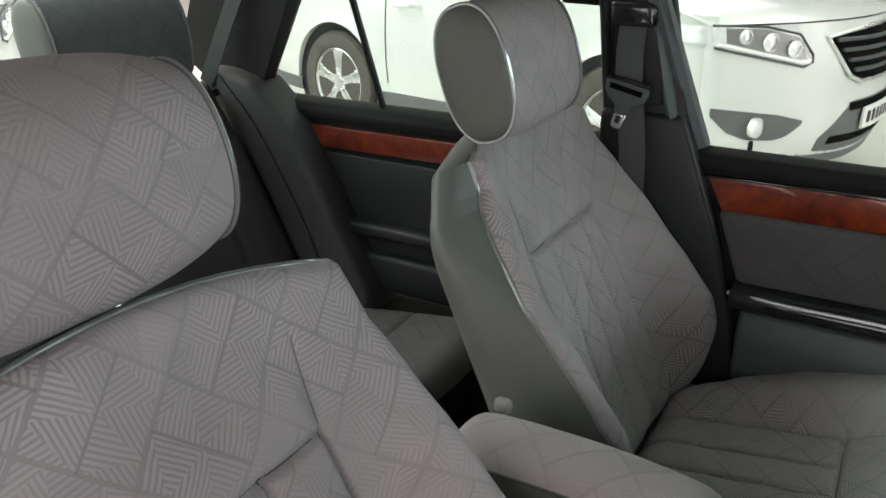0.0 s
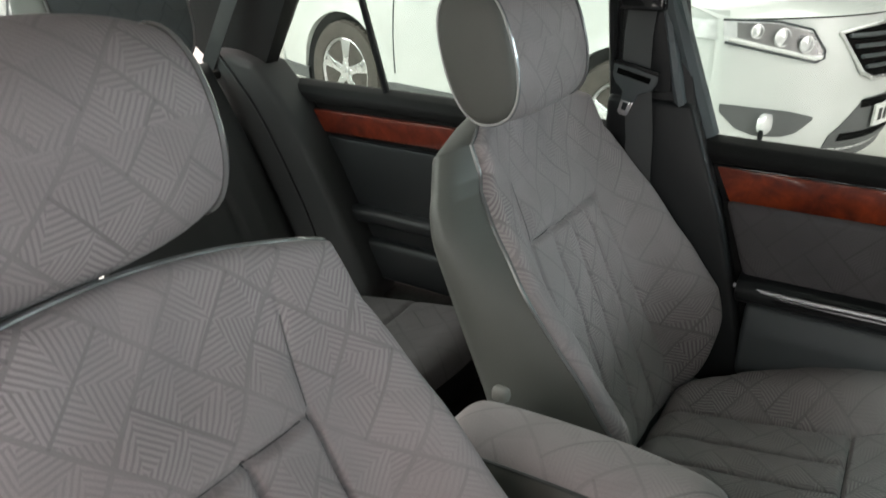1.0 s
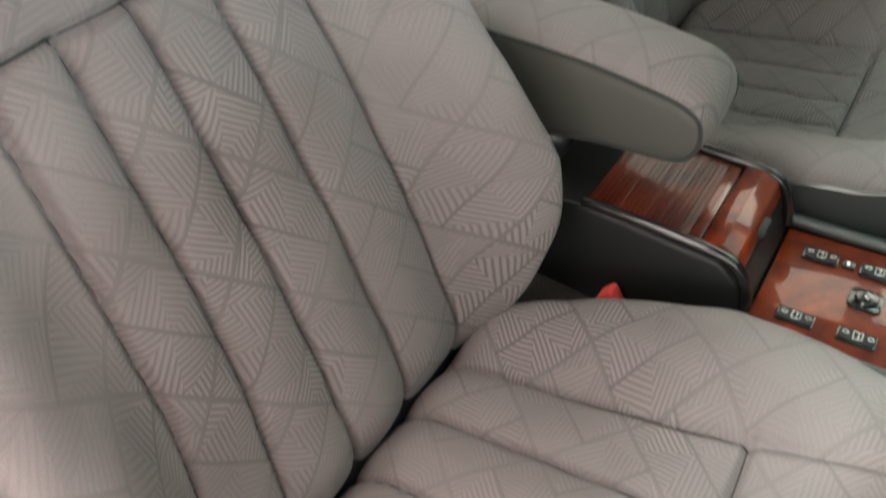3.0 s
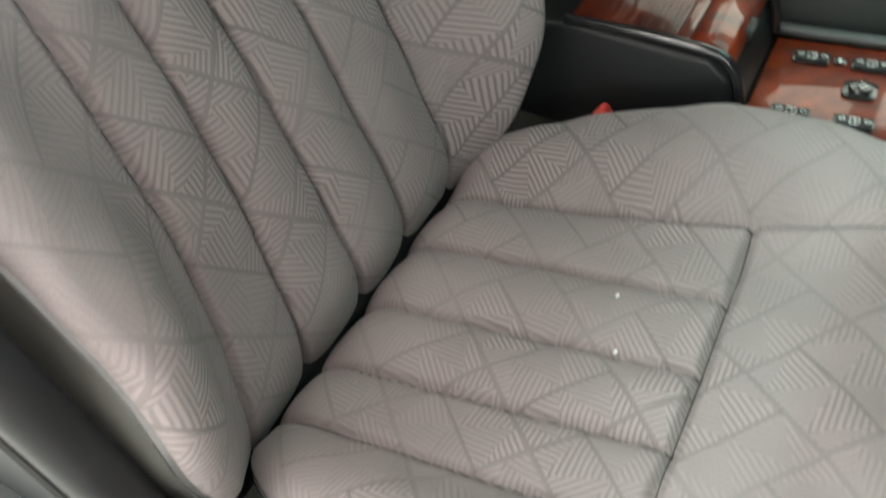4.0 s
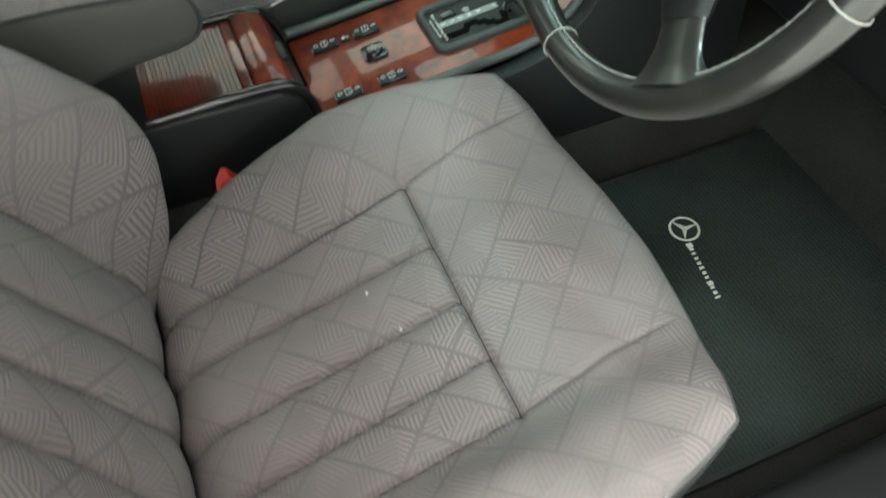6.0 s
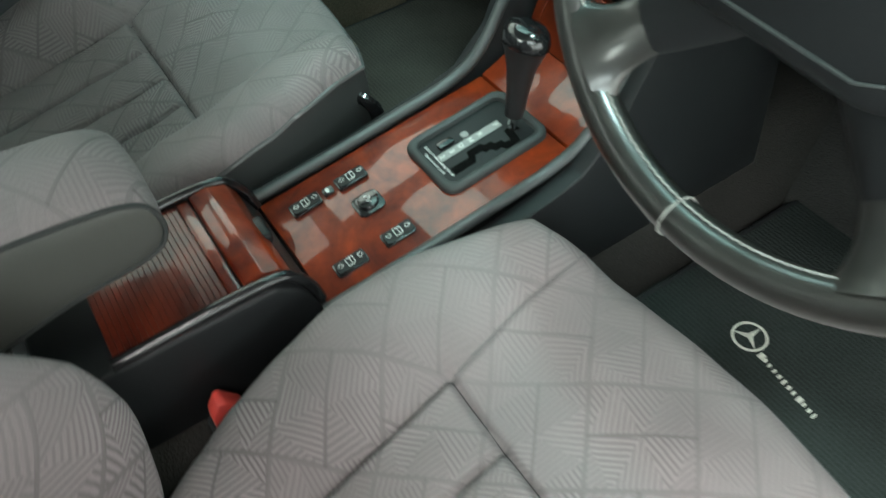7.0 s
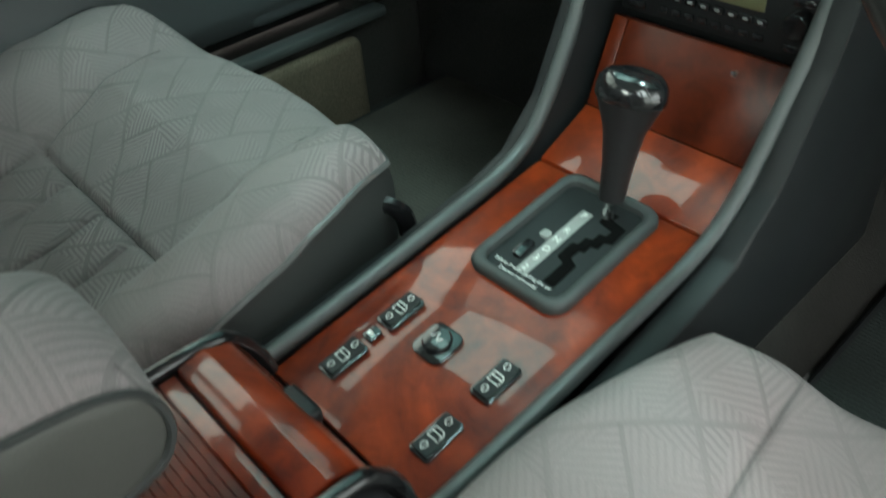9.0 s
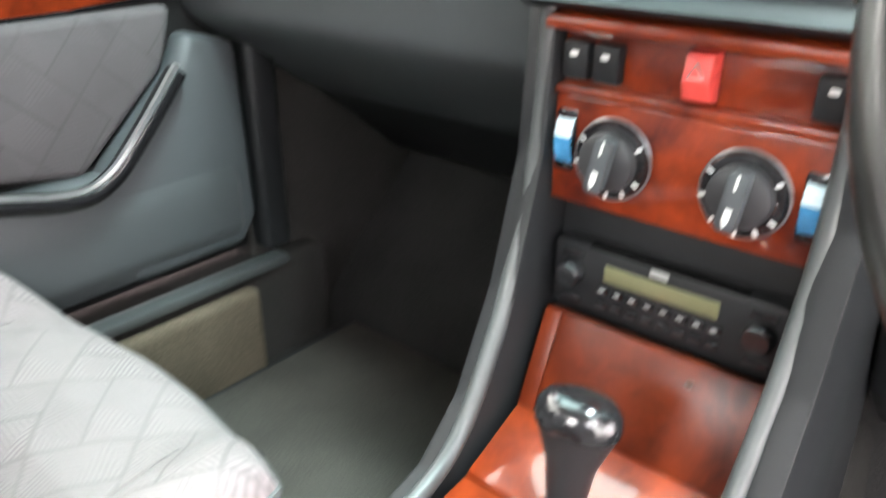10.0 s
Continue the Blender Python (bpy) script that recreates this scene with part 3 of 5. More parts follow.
    for t, wide, tall in ((0, 1.0, 1.0), (0.05, 1.012, 1.004), (0.22, 1.045, 1.008), (0.5, 1.075, 1.008), (0.8, 1.072, 0.998), (0.95, 1.04, 0.98), (1.0, 0.97, 0.95), (1.02, 0.5, 0.5), (1.03, 0.01, 0.01)):
        r = cen + side * (wide * (1 + (full - 1) * min(1.0, t / 0.35)))[:, None] + rise * tall + ((1 - t) * off - 0.062 * t)[:, None] * nv
        rows.append(np.concatenate([r, r[:1]]))
    link("side_panel", grid_mesh("side_panel", np.array(rows), None, at), VINYL, back, "grey vinyl sides and back", 1.2)
    part("piping", tube([tuple(p) for p in rim[::3]], 0.0035, True, 6), PIPING, back)
    head_restraint(seat, cx + crown[6], y0 + crown[0], crown[1], crown[2], crown[3], crown[4], crown[5], "matching padded head restraint", FABRIC, *crown[7:])
    part("recliner_cover", block(cx - 0.235, cx + 0.235, y0 - 0.36, y0 - 0.30, 0.38, 0.45, 0.02, 3), BLACK, seat)
    if flecks:
        for u, v in flecks:
            p = place(np.array([u]), np.array([v]), cushion_h(np.array([u]), np.array([v])) + 0.001)[0]
            fl = thing("lint_fleck", tuple(p), "tiny white fleck of lint on the seat cushion", "lint")
            part("fluff", tube([Vector(p) + Vector(q) for q in ((0, 0, 0), (0.002, 0.001, 0.001), (0.0035, -0.001, 0.0005))], 0.0011, False, 5), LINT, fl)
    if handle:
        bm = tube(smooth_line([(handle - 0.03, y0 + 0.175, 0.43), (handle, y0 + 0.19, 0.445), (handle, y0 + 0.195, 0.51), (handle - 0.004, y0 + 0.185, 0.538), (handle - 0.03, y0 + 0.17, 0.540)], 5), 0.007, False, 8, flat=1.3)
        part("adjuster_handle", bm, GLOSS, seat, "black height lever")
    else:
        part("side_strip", ribbon([(0.660, y0 - 0.36, 0.543), (0.660, y0 - 0.30, 0.511), (0.660, y0 - 0.265, 0.493), (0.660, y0 - 0.20, 0.458)], 0.006, 0.004, (1, 0, 0.1)), CHROME, seat, "bright metal side strip")
    return seat


driver = front_seat(0.385, 0.0, "grey patterned cloth driver's seat with ribbed centre and dark piping", (-0.612, 1.115, 0.146, 0.190, 0.115, 18, 0.0, 0.92, 0.13), flecks=((-0.003, 0.281), (-0.055, 0.264)), front=(0.160, 0.083, 0.005, -0.068, -0.136), rear=(0.126, 0.056, -0.027, -0.101, -0.167))
passenger = front_seat(-0.402, -0.05, "grey patterned cloth passenger seat with vinyl sides and dark piping", (-0.538, 1.108, 0.121, 0.195, 0.112, 18, 0.021), handle=-0.144, deep=0.583, front=(0.152, 0.078, 0.005, -0.070, -0.145), rear=(0.152, 0.078, 0.005, -0.070, -0.145), cross_b=0.482, rib=0.5, taper=0.30, corner=0.52, lift=0.021)


# ---- showroom ----
solid("ground", block(-14, 14, -16, 14, GROUND - 0.2, GROUND, 0), FLOOR_PAINT, "pale grey painted showroom floor", "floor")
for nm, b in (("wall_north", (-14, 14, 14, 14.2)), ("wall_south", (-14, 14, -16.2, -16)), ("wall_west", (-14.2, -14, -16, 14))):
    solid(nm, block(*b, GROUND, 4.2, 0), WALL_PAINT, "plain white showroom wall", "wall")
bm = block(8.0, 8.2, -16, 14, GROUND, 0.28, 0)
block(8.0, 8.2, -16, 14, 3.62, 4.2, 0, bm=bm)
block(8.0, 8.2, -16, -2.05, 0.28, 3.62, 0, bm=bm)
block(8.0, 8.2, 6.05, 14, 0.28, 3.62, 0, bm=bm)
solid("wall_east", bm, WALL_PAINT, "plain white showroom wall with an added window opening", "wall")
# This window is unseen, added to frame the side light.
glazing = thing("added_window", (8.0, 2.0, 0.28), "unseen white-framed window added for side light", "window", kind="structure")
for i in range(7):
    y = -2.0 + i * 8.0 / 6
    part("mullion", block(7.98, 8.06, y - 0.04, y + 0.04, 0.28, 3.62, 0.005), WALL_PAINT, glazing)
solid("ceiling", block(-14, 14, -16, 14, 4.2, 4.4, 0), CEILING_DIM, "unseen showroom ceiling, toned grey to look unlit", "ceiling")
solid("baseboard", block(-13.999, -13.97, -16, 14, GROUND, 0.05, 0.005), CLADDING, "grey skirting along the showroom wall", "baseboard")

# ---- cabin shell ----
FZ = 0.30
solid("cabin_floor", block(-0.72, 0.70, -1.32, 0.70, FZ - 0.06, FZ, 0.01), CARPET, "dark carpeted car floor", "car floor")
solid("bulkhead", prism([(0.60, FZ - 0.02), (0.70, FZ - 0.04), (1.02, 0.62), (1.02, 0.98), (0.96, 0.98), (0.96, 0.64), (0.70, 0.40)], "x", -0.72, 0.72), CARPET_DARK, "dark carpeted footwell bulkhead", "bulkhead")
solid("transmission_tunnel", prism([(-0.15, FZ - 0.01), (-0.115, 0.43), (-0.09, 0.45), (0.09, 0.45), (0.115, 0.43), (0.15, FZ - 0.01)], "y", -1.0, 0.72, 0.012), CARPET, "dark carpeted transmission tunnel", "tunnel")
for nm, sx, lab in (("sill_west", -1, "dark door sill under the passenger doors"), ("sill_east", 1, "dark door sill beside the driver's seat")):
    xs = sorted((sx * 0.655, sx * 0.78))
    solid(nm, block(*xs, -1.3, 0.62, FZ - 0.05, 0.455, 0.02, 3), BLACK if sx > 0 else CARPET, lab, "door sill")
solid("sill_carpet", block(-0.66, -0.63, -0.35, 0.47, FZ - 0.01, 0.44, 0.02, 3), CARPET_LIGHT, "worn light brown carpet along the sill", "carpet")
solid("sill_strip", block(-0.672, -0.640, -0.35, 0.53, 0.452, 0.468, 0.005), TRIM, "black sill strip under the passenger door", "trim")

for sx, nm in ((-1, "kick_wall_west"), (1, "kick_wall_east")):
    xs = sorted((sx * 0.69, sx * 0.74))
    solid(nm, block(*xs, 0.50, 1.02, FZ - 0.05, 0.97, 0.01), CARPET, "dark carpeted footwell side", "footwell side")

# roof and its pillars
solid("ceiling_lining", prism([(-0.575, 1.355), (-0.50, 1.385), (-0.3, 1.40), (0.3, 1.40), (0.50, 1.385), (0.575, 1.355), (0.60, 1.375), (0.5, 1.425), (0.3, 1.44), (-0.3, 1.44), (-0.5, 1.425), (-0.60, 1.375)], "y", -1.28, 0.12), HEADLINER, "pale cloth headlining under the car roof", "ceiling")


def pillar(name, pts, w, thick, material, label):
    solid(name, ribbon(pts, w, thick, (1, 0, 0)), material, label, "pillar")


for sx, side in ((-1, "west"), (1, "east")):
    pillar("pillar_front_" + side, [(sx * 0.72, 0.86, 0.93), (sx * 0.575, 0.10, 1.375)], 0.06, 0.05, GREY, "dark windscreen pillar trim")
    pillar("pillar_rear_" + side, [(sx * 0.70, -1.555, 0.93), (sx * 0.575, -1.225, 1.375)], 0.27, 0.04, RUBBER, "dark rear pillar trim beside the back window")


def b_pillar(sx, side):
    root = thing("centre_pillar_" + side, (sx * 0.69, -0.45, 0.45), "dark grey centre pillar trim between the doors", "pillar", kind="structure")
    # upper part: a tall cover with a raised belt housing
    prof = [(-0.528, 0.86), (-0.575, 1.37), (-0.47, 1.37), (-0.38, 0.95), (-0.34, 0.86)]
    part("cover", prism([(y, z) for y, z in prof], "x", sx * 0.70, sx * 0.675, 0.006, 2, taper=[(y, z) for y, z in prof]), BLACK, root)
    part("belt_housing", prism([(-0.522, 0.995), (-0.536, 1.30), (-0.462, 1.30), (-0.430, 1.005)], "x", sx * 0.676, sx * 0.665, 0.005, 2), BLACK, root)
    part("lower_cover", prism([(-0.545, 0.40), (-0.545, 0.99), (-0.39, 0.99), (-0.315, 0.80), (-0.265, 0.63), (-0.22, 0.40)], "x", sx * 0.70, sx * 0.665, 0.012, 3), BLACK, root)
    part("seal", tube(smooth_line([(sx * 0.672, -0.50, 1.36), (sx * 0.676, -0.432, 1.06), (sx * 0.682, -0.40, 0.945), (sx * 0.688, -0.342, 0.77), (sx * 0.690, -0.295, 0.62), (sx * 0.690, -0.26, 0.45)], 6), 0.014, False, 8, flat=0.8), SEAL if sx < 0 else RUBBER, root, "rubber door seal")
    return root


b_pillar(-1, "west")
b_pillar(1, "east")

# seat belt hanging on the passenger's pillar
belt = thing("seat_belt", (-0.66, -0.49, 0.50), "black seat belt with a grey tongue hanging on the pillar", "seat belt")
part("webbing", ribbon([(-0.660, -0.492, 1.155), (-0.652, -0.493, 1.10), (-0.648, -0.490, 1.045), (-0.650, -0.483, 1.00), (-0.656, -0.474, 0.92), (-0.657, -0.466, 0.75), (-0.657, -0.46, 0.5)], 0.049, 0.0016, (1, 0.0, 0.0)), WEBBING, belt)
tongue = part("tongue", prism([(-0.527, 1.052), (-0.529, 1.030), (-0.522, 1.016), (-0.508, 1.005), (-0.510, 0.988), (-0.486, 0.984), (-0.480, 1.000), (-0.458, 1.008), (-0.449, 1.022), (-0.449, 1.036)], "x", -0.647, -0.639, 0.003), GREY, belt, "dark grey plastic tongue cover")
part("bar", tube([(-0.641, -0.527, 1.054), (-0.640, -0.488, 1.048), (-0.641, -0.447, 1.038)], 0.0045, False, 8), GLOSS, tongue, "rounded bar over the webbing")
part("slot", prism([(-0.519, 1.044), (-0.521, 1.034), (-0.462, 1.020), (-0.459, 1.030)], "x", -0.6392, -0.6378, 0.001), SLOT, tongue)
part("blade", prism([(-0.509, 0.992), (-0.515, 0.968), (-0.511, 0.962), (-0.499, 0.960), (-0.494, 0.965), (-0.487, 0.988)], "x", -0.6445, -0.6415, 0.0008), CHROME, tongue, "bright steel blade")
part("blade_hole", prism([(-0.505, 0.985), (-0.508, 0.972), (-0.500, 0.970), (-0.496, 0.983)], "x", -0.6417, -0.6409, 0.0002), BLACK, tongue)
part("anchor", block(-0.675, -0.645, -0.535, -0.450, 1.138, 1.180, 0.010, 3), GLOSS, belt, "black belt guide")


# ---- doors on the passenger's side ----
def leaning(bm):
    """Leans a side pane inwards above the waistline."""
    for v in bm.verts:
        v.co.x += max(0.0, v.co.z - 0.925) * 0.28
    return bm


def door_front():
    d = thing("door_1", (-0.70, 0.05, 0.48), "black front passenger door with walnut strip and grey cloth panel, shut", "car door", kind="structure")
    part("core", prism([(-0.385, 0.905), (-0.335, 0.76), (-0.285, 0.62), (-0.25, 0.47), (0.56, 0.47), (0.56, 0.905)], "x", -0.75, -0.70, 0.01), RUBBER, d)
    part("top_ledge", prism([(-0.745, 0.925), (-0.715, 0.932), (-0.690, 0.924), (-0.680, 0.905), (-0.685, 0.889), (-0.745, 0.885)], "y", -0.395, 0.62, 0.004), RUBBER, d, "black padded window ledge")
    wood = [(-0.340, 0.882), (-0.310, 0.822), (0.30, 0.834), (0.52, 0.85), (0.52, 0.897), (0.30, 0.889)]
    part("wood_backing", prism([(-0.352, 0.884), (-0.322, 0.821), (0.30, 0.831), (0.53, 0.843), (0.53, 0.903), (0.30, 0.895)], "x", -0.705, -0.690, 0.002), GLOSS, d)
    part("wood_strip", prism(wood, "x", -0.70, -0.686, 0.004), BURL, d, "glossy red walnut strip")
    cloth = part("cloth_panel", prism([(-0.315, 0.825), (-0.265, 0.69), (-0.02, 0.695), (0.16, 0.668), (0.275, 0.648), (0.395, 0.755), (0.42, 0.83), (0.2, 0.828)], "x", -0.705, -0.675, 0.012, 3), CLOTH, d, "grey cloth door panel")
    uv = cloth.data.uv_layers.new(name="cloth")
    for loop in cloth.data.loops:
        co = cloth.data.vertices[loop.vertex_index].co
        uv.data[loop.index].uv = (co.y, co.z)
    line = smooth_line([(-0.664, -0.27, 0.672), (-0.648, -0.16, 0.676), (-0.640, 0.0, 0.680), (-0.640, 0.13, 0.664), (-0.640, 0.235, 0.640), (-0.640, 0.285, 0.650), (-0.642, 0.335, 0.695), (-0.648, 0.395, 0.757)], 8)
    part("pull_strip", tube(line, 0.013, False, 10, flat=1.0), GLOSS, d, "gloss black pull edge")
    # Metallic line drawn for the highlight on the pull's upper edge.
    part("pull_highlight", tube([p + Vector((0.008, -0.004, 0.010)) for p in line], 0.0045, False, 6), SATIN, d)
    part("door_armrest", prism([(-0.70, 0.70), (-0.655, 0.695), (-0.640, 0.68), (-0.642, 0.662), (-0.66, 0.65), (-0.70, 0.648)], "y", -0.27, 0.10, 0.006), BLACK, d)
    part("pocket", prism([(-0.70, 0.655), (-0.662, 0.648), (-0.650, 0.60), (-0.650, 0.53), (-0.665, 0.50), (-0.70, 0.495)], "y", -0.25, 0.47, 0.01, 3), GREY_DARK, d, "grey moulded lower door pocket")
    part("front_panel", prism([(0.285, 0.65), (0.40, 0.76), (0.42, 0.80), (0.49, 0.78), (0.495, 0.54), (0.47, 0.50), (0.30, 0.50)], "x", -0.70, -0.655, 0.014, 3), GREY, d, "grey moulded panel below the hinge")
    part("kick_panel", block(-0.70, -0.66, 0.505, 0.555, 0.47, 0.80, 0.012, 3), BLACK, d)
    pin = part("lock_pin", lathe([(0.0045, 0), (0.0045, 0.012), (0.003, 0.016)], pose(-0.72, -0.283, 0.932), 12), BLACK, d)
    frame_pts = [(-0.712, -0.366, 0.93), (-0.665, -0.452, 1.18), (-0.60, -0.50, 1.355)]
    part("window_frame", tube(smooth_line(frame_pts, 5), 0.018, False, 8), SEAL, d, "grey rubber-lined window frame")
    part("window_frame", tube([(-0.60, -0.50, 1.350), (-0.595, 0.10, 1.350), (-0.72, 0.80, 0.94)], 0.028, False, 8), GREY, d)
    part("pane", leaning(prism([(-0.37, 0.925), (-0.50, 1.355), (0.10, 1.355), (0.78, 0.925)], "x", -0.724, -0.720)), GLASS, d, "", 0.1)
    return d


def door_rear():
    d = thing("door_2", (-0.70, -0.95, 0.48), "black rear passenger door with dark walnut strip, shut", "car door", kind="structure")
    part("core", block(-0.75, -0.70, -1.40, -0.545, 0.47, 0.905, 0.01), RUBBER, d)
    part("top_ledge", prism([(-0.745, 0.925), (-0.715, 0.930), (-0.690, 0.922), (-0.678, 0.905), (-0.683, 0.886), (-0.745, 0.88)], "y", -1.46, -0.54, 0.004), RUBBER, d, "black padded window ledge")
    part("wood_strip", prism([(-1.36, 0.868), (-1.36, 0.818), (-0.56, 0.828), (-0.56, 0.880)], "x", -0.70, -0.685, 0.004), BURL_DARK, d, "dark red walnut strip")
    part("panel", block(-0.705, -0.685, -1.38, -0.56, 0.50, 0.812, 0.01), BLACK, d)
    part("door_armrest", prism([(-0.70, 0.660), (-0.665, 0.662), (-0.650, 0.654), (-0.655, 0.63), (-0.70, 0.61)], "y", -1.22, -0.60, 0.006), BLACK, d, "black armrest with a bright edge")
    part("pocket", block(-0.70, -0.66, -1.30, -0.58, 0.49, 0.585, 0.015, 3), BLACK, d)
    part("window_frame", tube(smooth_line([(-0.712, -1.425, 0.93), (-0.675, -1.30, 1.10), (-0.60, -1.10, 1.355)], 5), 0.017, False, 8), BLACK, d)
    part("divider", tube([(-0.712, -1.065, 0.925), (-0.60, -1.112, 1.355)], 0.012, False, 8, flat=0.6), BLACK, d, "black quarter-light divider")
    part("window_frame", tube([(-0.60, -1.10, 1.355), (-0.60, -0.56, 1.355)], 0.018, False, 8), BLACK, d)
    part("window_frame", tube([(-0.60, -0.552, 1.355), (-0.66, -0.545, 1.15), (-0.70, -0.535, 0.92)], 0.009, False, 8), BLACK, d)
    part("pane", leaning(prism([(-1.42, 0.925), (-1.12, 1.355), (-0.55, 1.355), (-0.55, 0.925)], "x", -0.724, -0.720)), GLASS, d, "", 0.1)
    return d


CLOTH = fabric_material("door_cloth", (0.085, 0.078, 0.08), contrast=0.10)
door_front()
door_rear()

# ---- rear of the cabin ----
bench = thing("rear_bench", (0, -1.2, 0.30), "dark grey cloth rear bench with two head restraints", "rear seat")


def bench_pads():
    at = ROOT[bench.name]
    place = plane_frame((0, -1.27, 0.46), (0, 0.985, 0.17), (0, -0.17, 0.985))
    hgt = lambda U, V: 0.02 * np.cos(U * 7.0) + groove(np.abs(U) - 0.2, 0.006, 0.01) + groove(V - 0.36, 0.005, 0.008)
    pts, uvs = pad_points(lambda t: 0.62 + 0 * t, 0.56, 0.06, 0.06, hgt, place, 120)
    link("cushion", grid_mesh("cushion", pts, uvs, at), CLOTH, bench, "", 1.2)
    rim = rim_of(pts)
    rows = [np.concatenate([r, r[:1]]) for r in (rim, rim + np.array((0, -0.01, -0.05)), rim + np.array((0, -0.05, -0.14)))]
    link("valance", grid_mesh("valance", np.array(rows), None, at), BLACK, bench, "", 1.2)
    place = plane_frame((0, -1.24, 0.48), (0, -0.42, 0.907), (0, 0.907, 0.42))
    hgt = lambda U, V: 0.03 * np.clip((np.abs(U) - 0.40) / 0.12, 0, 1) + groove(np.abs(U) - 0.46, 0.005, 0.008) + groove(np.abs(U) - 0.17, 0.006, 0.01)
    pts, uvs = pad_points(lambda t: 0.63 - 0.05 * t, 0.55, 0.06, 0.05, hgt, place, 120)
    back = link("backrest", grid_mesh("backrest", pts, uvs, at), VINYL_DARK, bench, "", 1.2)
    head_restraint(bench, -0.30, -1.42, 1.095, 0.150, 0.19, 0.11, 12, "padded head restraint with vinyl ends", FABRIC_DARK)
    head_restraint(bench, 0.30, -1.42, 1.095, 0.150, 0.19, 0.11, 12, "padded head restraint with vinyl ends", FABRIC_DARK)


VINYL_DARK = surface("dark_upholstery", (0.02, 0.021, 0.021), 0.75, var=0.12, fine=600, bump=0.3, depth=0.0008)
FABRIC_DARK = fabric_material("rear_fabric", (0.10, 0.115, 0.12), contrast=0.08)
bench_pads()
solid("parcel_shelf", block(-0.64, 0.64, -1.98, -1.46, 0.93, 0.95, 0.006), CARPET, "dark carpeted parcel shelf", "shelf")
for sx, nm in ((-1, "wheel_arch_west"), (1, "wheel_arch_east")):
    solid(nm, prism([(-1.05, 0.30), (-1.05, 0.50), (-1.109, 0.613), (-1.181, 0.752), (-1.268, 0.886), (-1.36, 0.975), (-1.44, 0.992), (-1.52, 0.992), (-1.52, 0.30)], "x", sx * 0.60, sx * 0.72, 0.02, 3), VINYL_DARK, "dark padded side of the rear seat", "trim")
pane = solid("window_1", prism([(-1.98, 0.945), (-1.27, 1.385), (-1.267, 1.39), (-1.977, 0.95)], "x", -0.6, 0.6), REAR_GLASS, "tinted back window", "window")
screen = solid("window_2", prism([(0.98, 0.97), (0.10, 1.40), (0.103, 1.405), (0.983, 0.975)], "x", -0.62, 0.62), SCREEN_GLASS, "tinted windscreen", "window")
for sx in (-1, 1):
    line = smooth_line([(sx * 0.598, -1.455, 0.985), (sx * 0.598, -1.355, 0.876), (sx * 0.598, -1.27, 0.74), (sx * 0.598, -1.20, 0.60), (sx * 0.598, -1.16, 0.45)], 6)
    solid("trim_seam", tube(line, 0.003, False, 6), BLACK, "dark seam on the padded side of the rear seat", "trim")
rb = thing("rear_seat_belt", (-0.62, -1.55, 0.95), "black rear belt running up the pillar", "seat belt")
part("webbing", ribbon([(-0.60, -1.50, 0.955), (-0.595, -1.42, 1.08), (-0.59, -1.34, 1.20)], 0.045, 0.0016, (1, 0, 0.2)), BLACK, rb)


# ---- centre console ----
def panel_z(y):
    return 0.519 + 0.125 * y


console = thing("centre_console", (0, 0.05, 0.42), "black centre console with a lacquered walnut panel and window switches", "centre console")
tilt_c = math.degrees(math.atan(0.125))


def on_panel(x, y, off=0.0):
    """A pose lying on the sloping veneer; its y runs forward."""
    return pose(x, y, panel_z(y) + off, tilt_c, 0, 0)


def plate(outline, m, h, bevel=0.0, seg=2):
    bm = prism(outline, "z", 0, h, bevel, seg)
    bmesh.ops.transform(bm, matrix=m, verts=bm.verts)
    return bm


# side cheeks with a rolled rim that climbs to the dashboard
cheek = [(-0.055, 0.36), (-0.055, 0.512), (0.10, 0.527), (0.20, 0.543), (0.245, 0.556), (0.289, 0.598), (0.330, 0.68), (0.360, 0.78), (0.368, 0.89), (0.50, 0.89), (0.56, 0.36)]
for sx in (-1, 1):
    part("cheek", prism([(y, z) for y, z in cheek], "x", sx * 0.098, sx * 0.122, 0.003), BLACK, console)
    rim = smooth_line([(sx * 0.097, -0.05, 0.519), (sx * 0.098, 0.05, 0.529), (sx * 0.099, 0.15, 0.541), (sx * 0.100, 0.225, 0.553), (sx * 0.102, 0.271, 0.577), (sx * 0.104, 0.311, 0.635), (sx * 0.106, 0.342, 0.70), (sx * 0.107, 0.365, 0.78), (sx * 0.106, 0.372, 0.885)], 7)
    if sx > 0:
        rim = [p + Vector((-0.007, 0, 0.003)) for p in rim]
    part("rim", tube(rim, 0.0068 if sx > 0 else 0.0074, False, 10, flat=1.0), TRIM, console, "smooth black rolled rim")
part("body", block(-0.096, 0.096, -0.05, 0.34, 0.36, 0.495, 0.004), BLACK, console)
part("veneer", plate([(-0.0885, -0.092), (0.0885, -0.092), (0.0885, 0.215), (-0.0885, 0.215)], on_panel(0, 0.05, -0.006), 0.006, 0.002), BURL, console, "lacquered red walnut panel")

# ashtray lid: a flat lip, then a steep veneered flap
part("lid_lip", prism([(0.2645, 0.545), (0.266, 0.5525), (0.3295, 0.5800), (0.335, 0.575), (0.30, 0.540)], "x", -0.089, 0.089, 0.0006), BURL, console, "veneered tray lip")
# flap and side piece take the walnut with shade in its colour
flap = part("ashtray_flap", prism([(0.3298, 0.5806), (0.3635, 0.657), (0.378, 0.652), (0.345, 0.572)], "x", -0.0735, 0.089, 0.0006), BURL_SATIN_SHADED, console, "veneered ashtray flap")
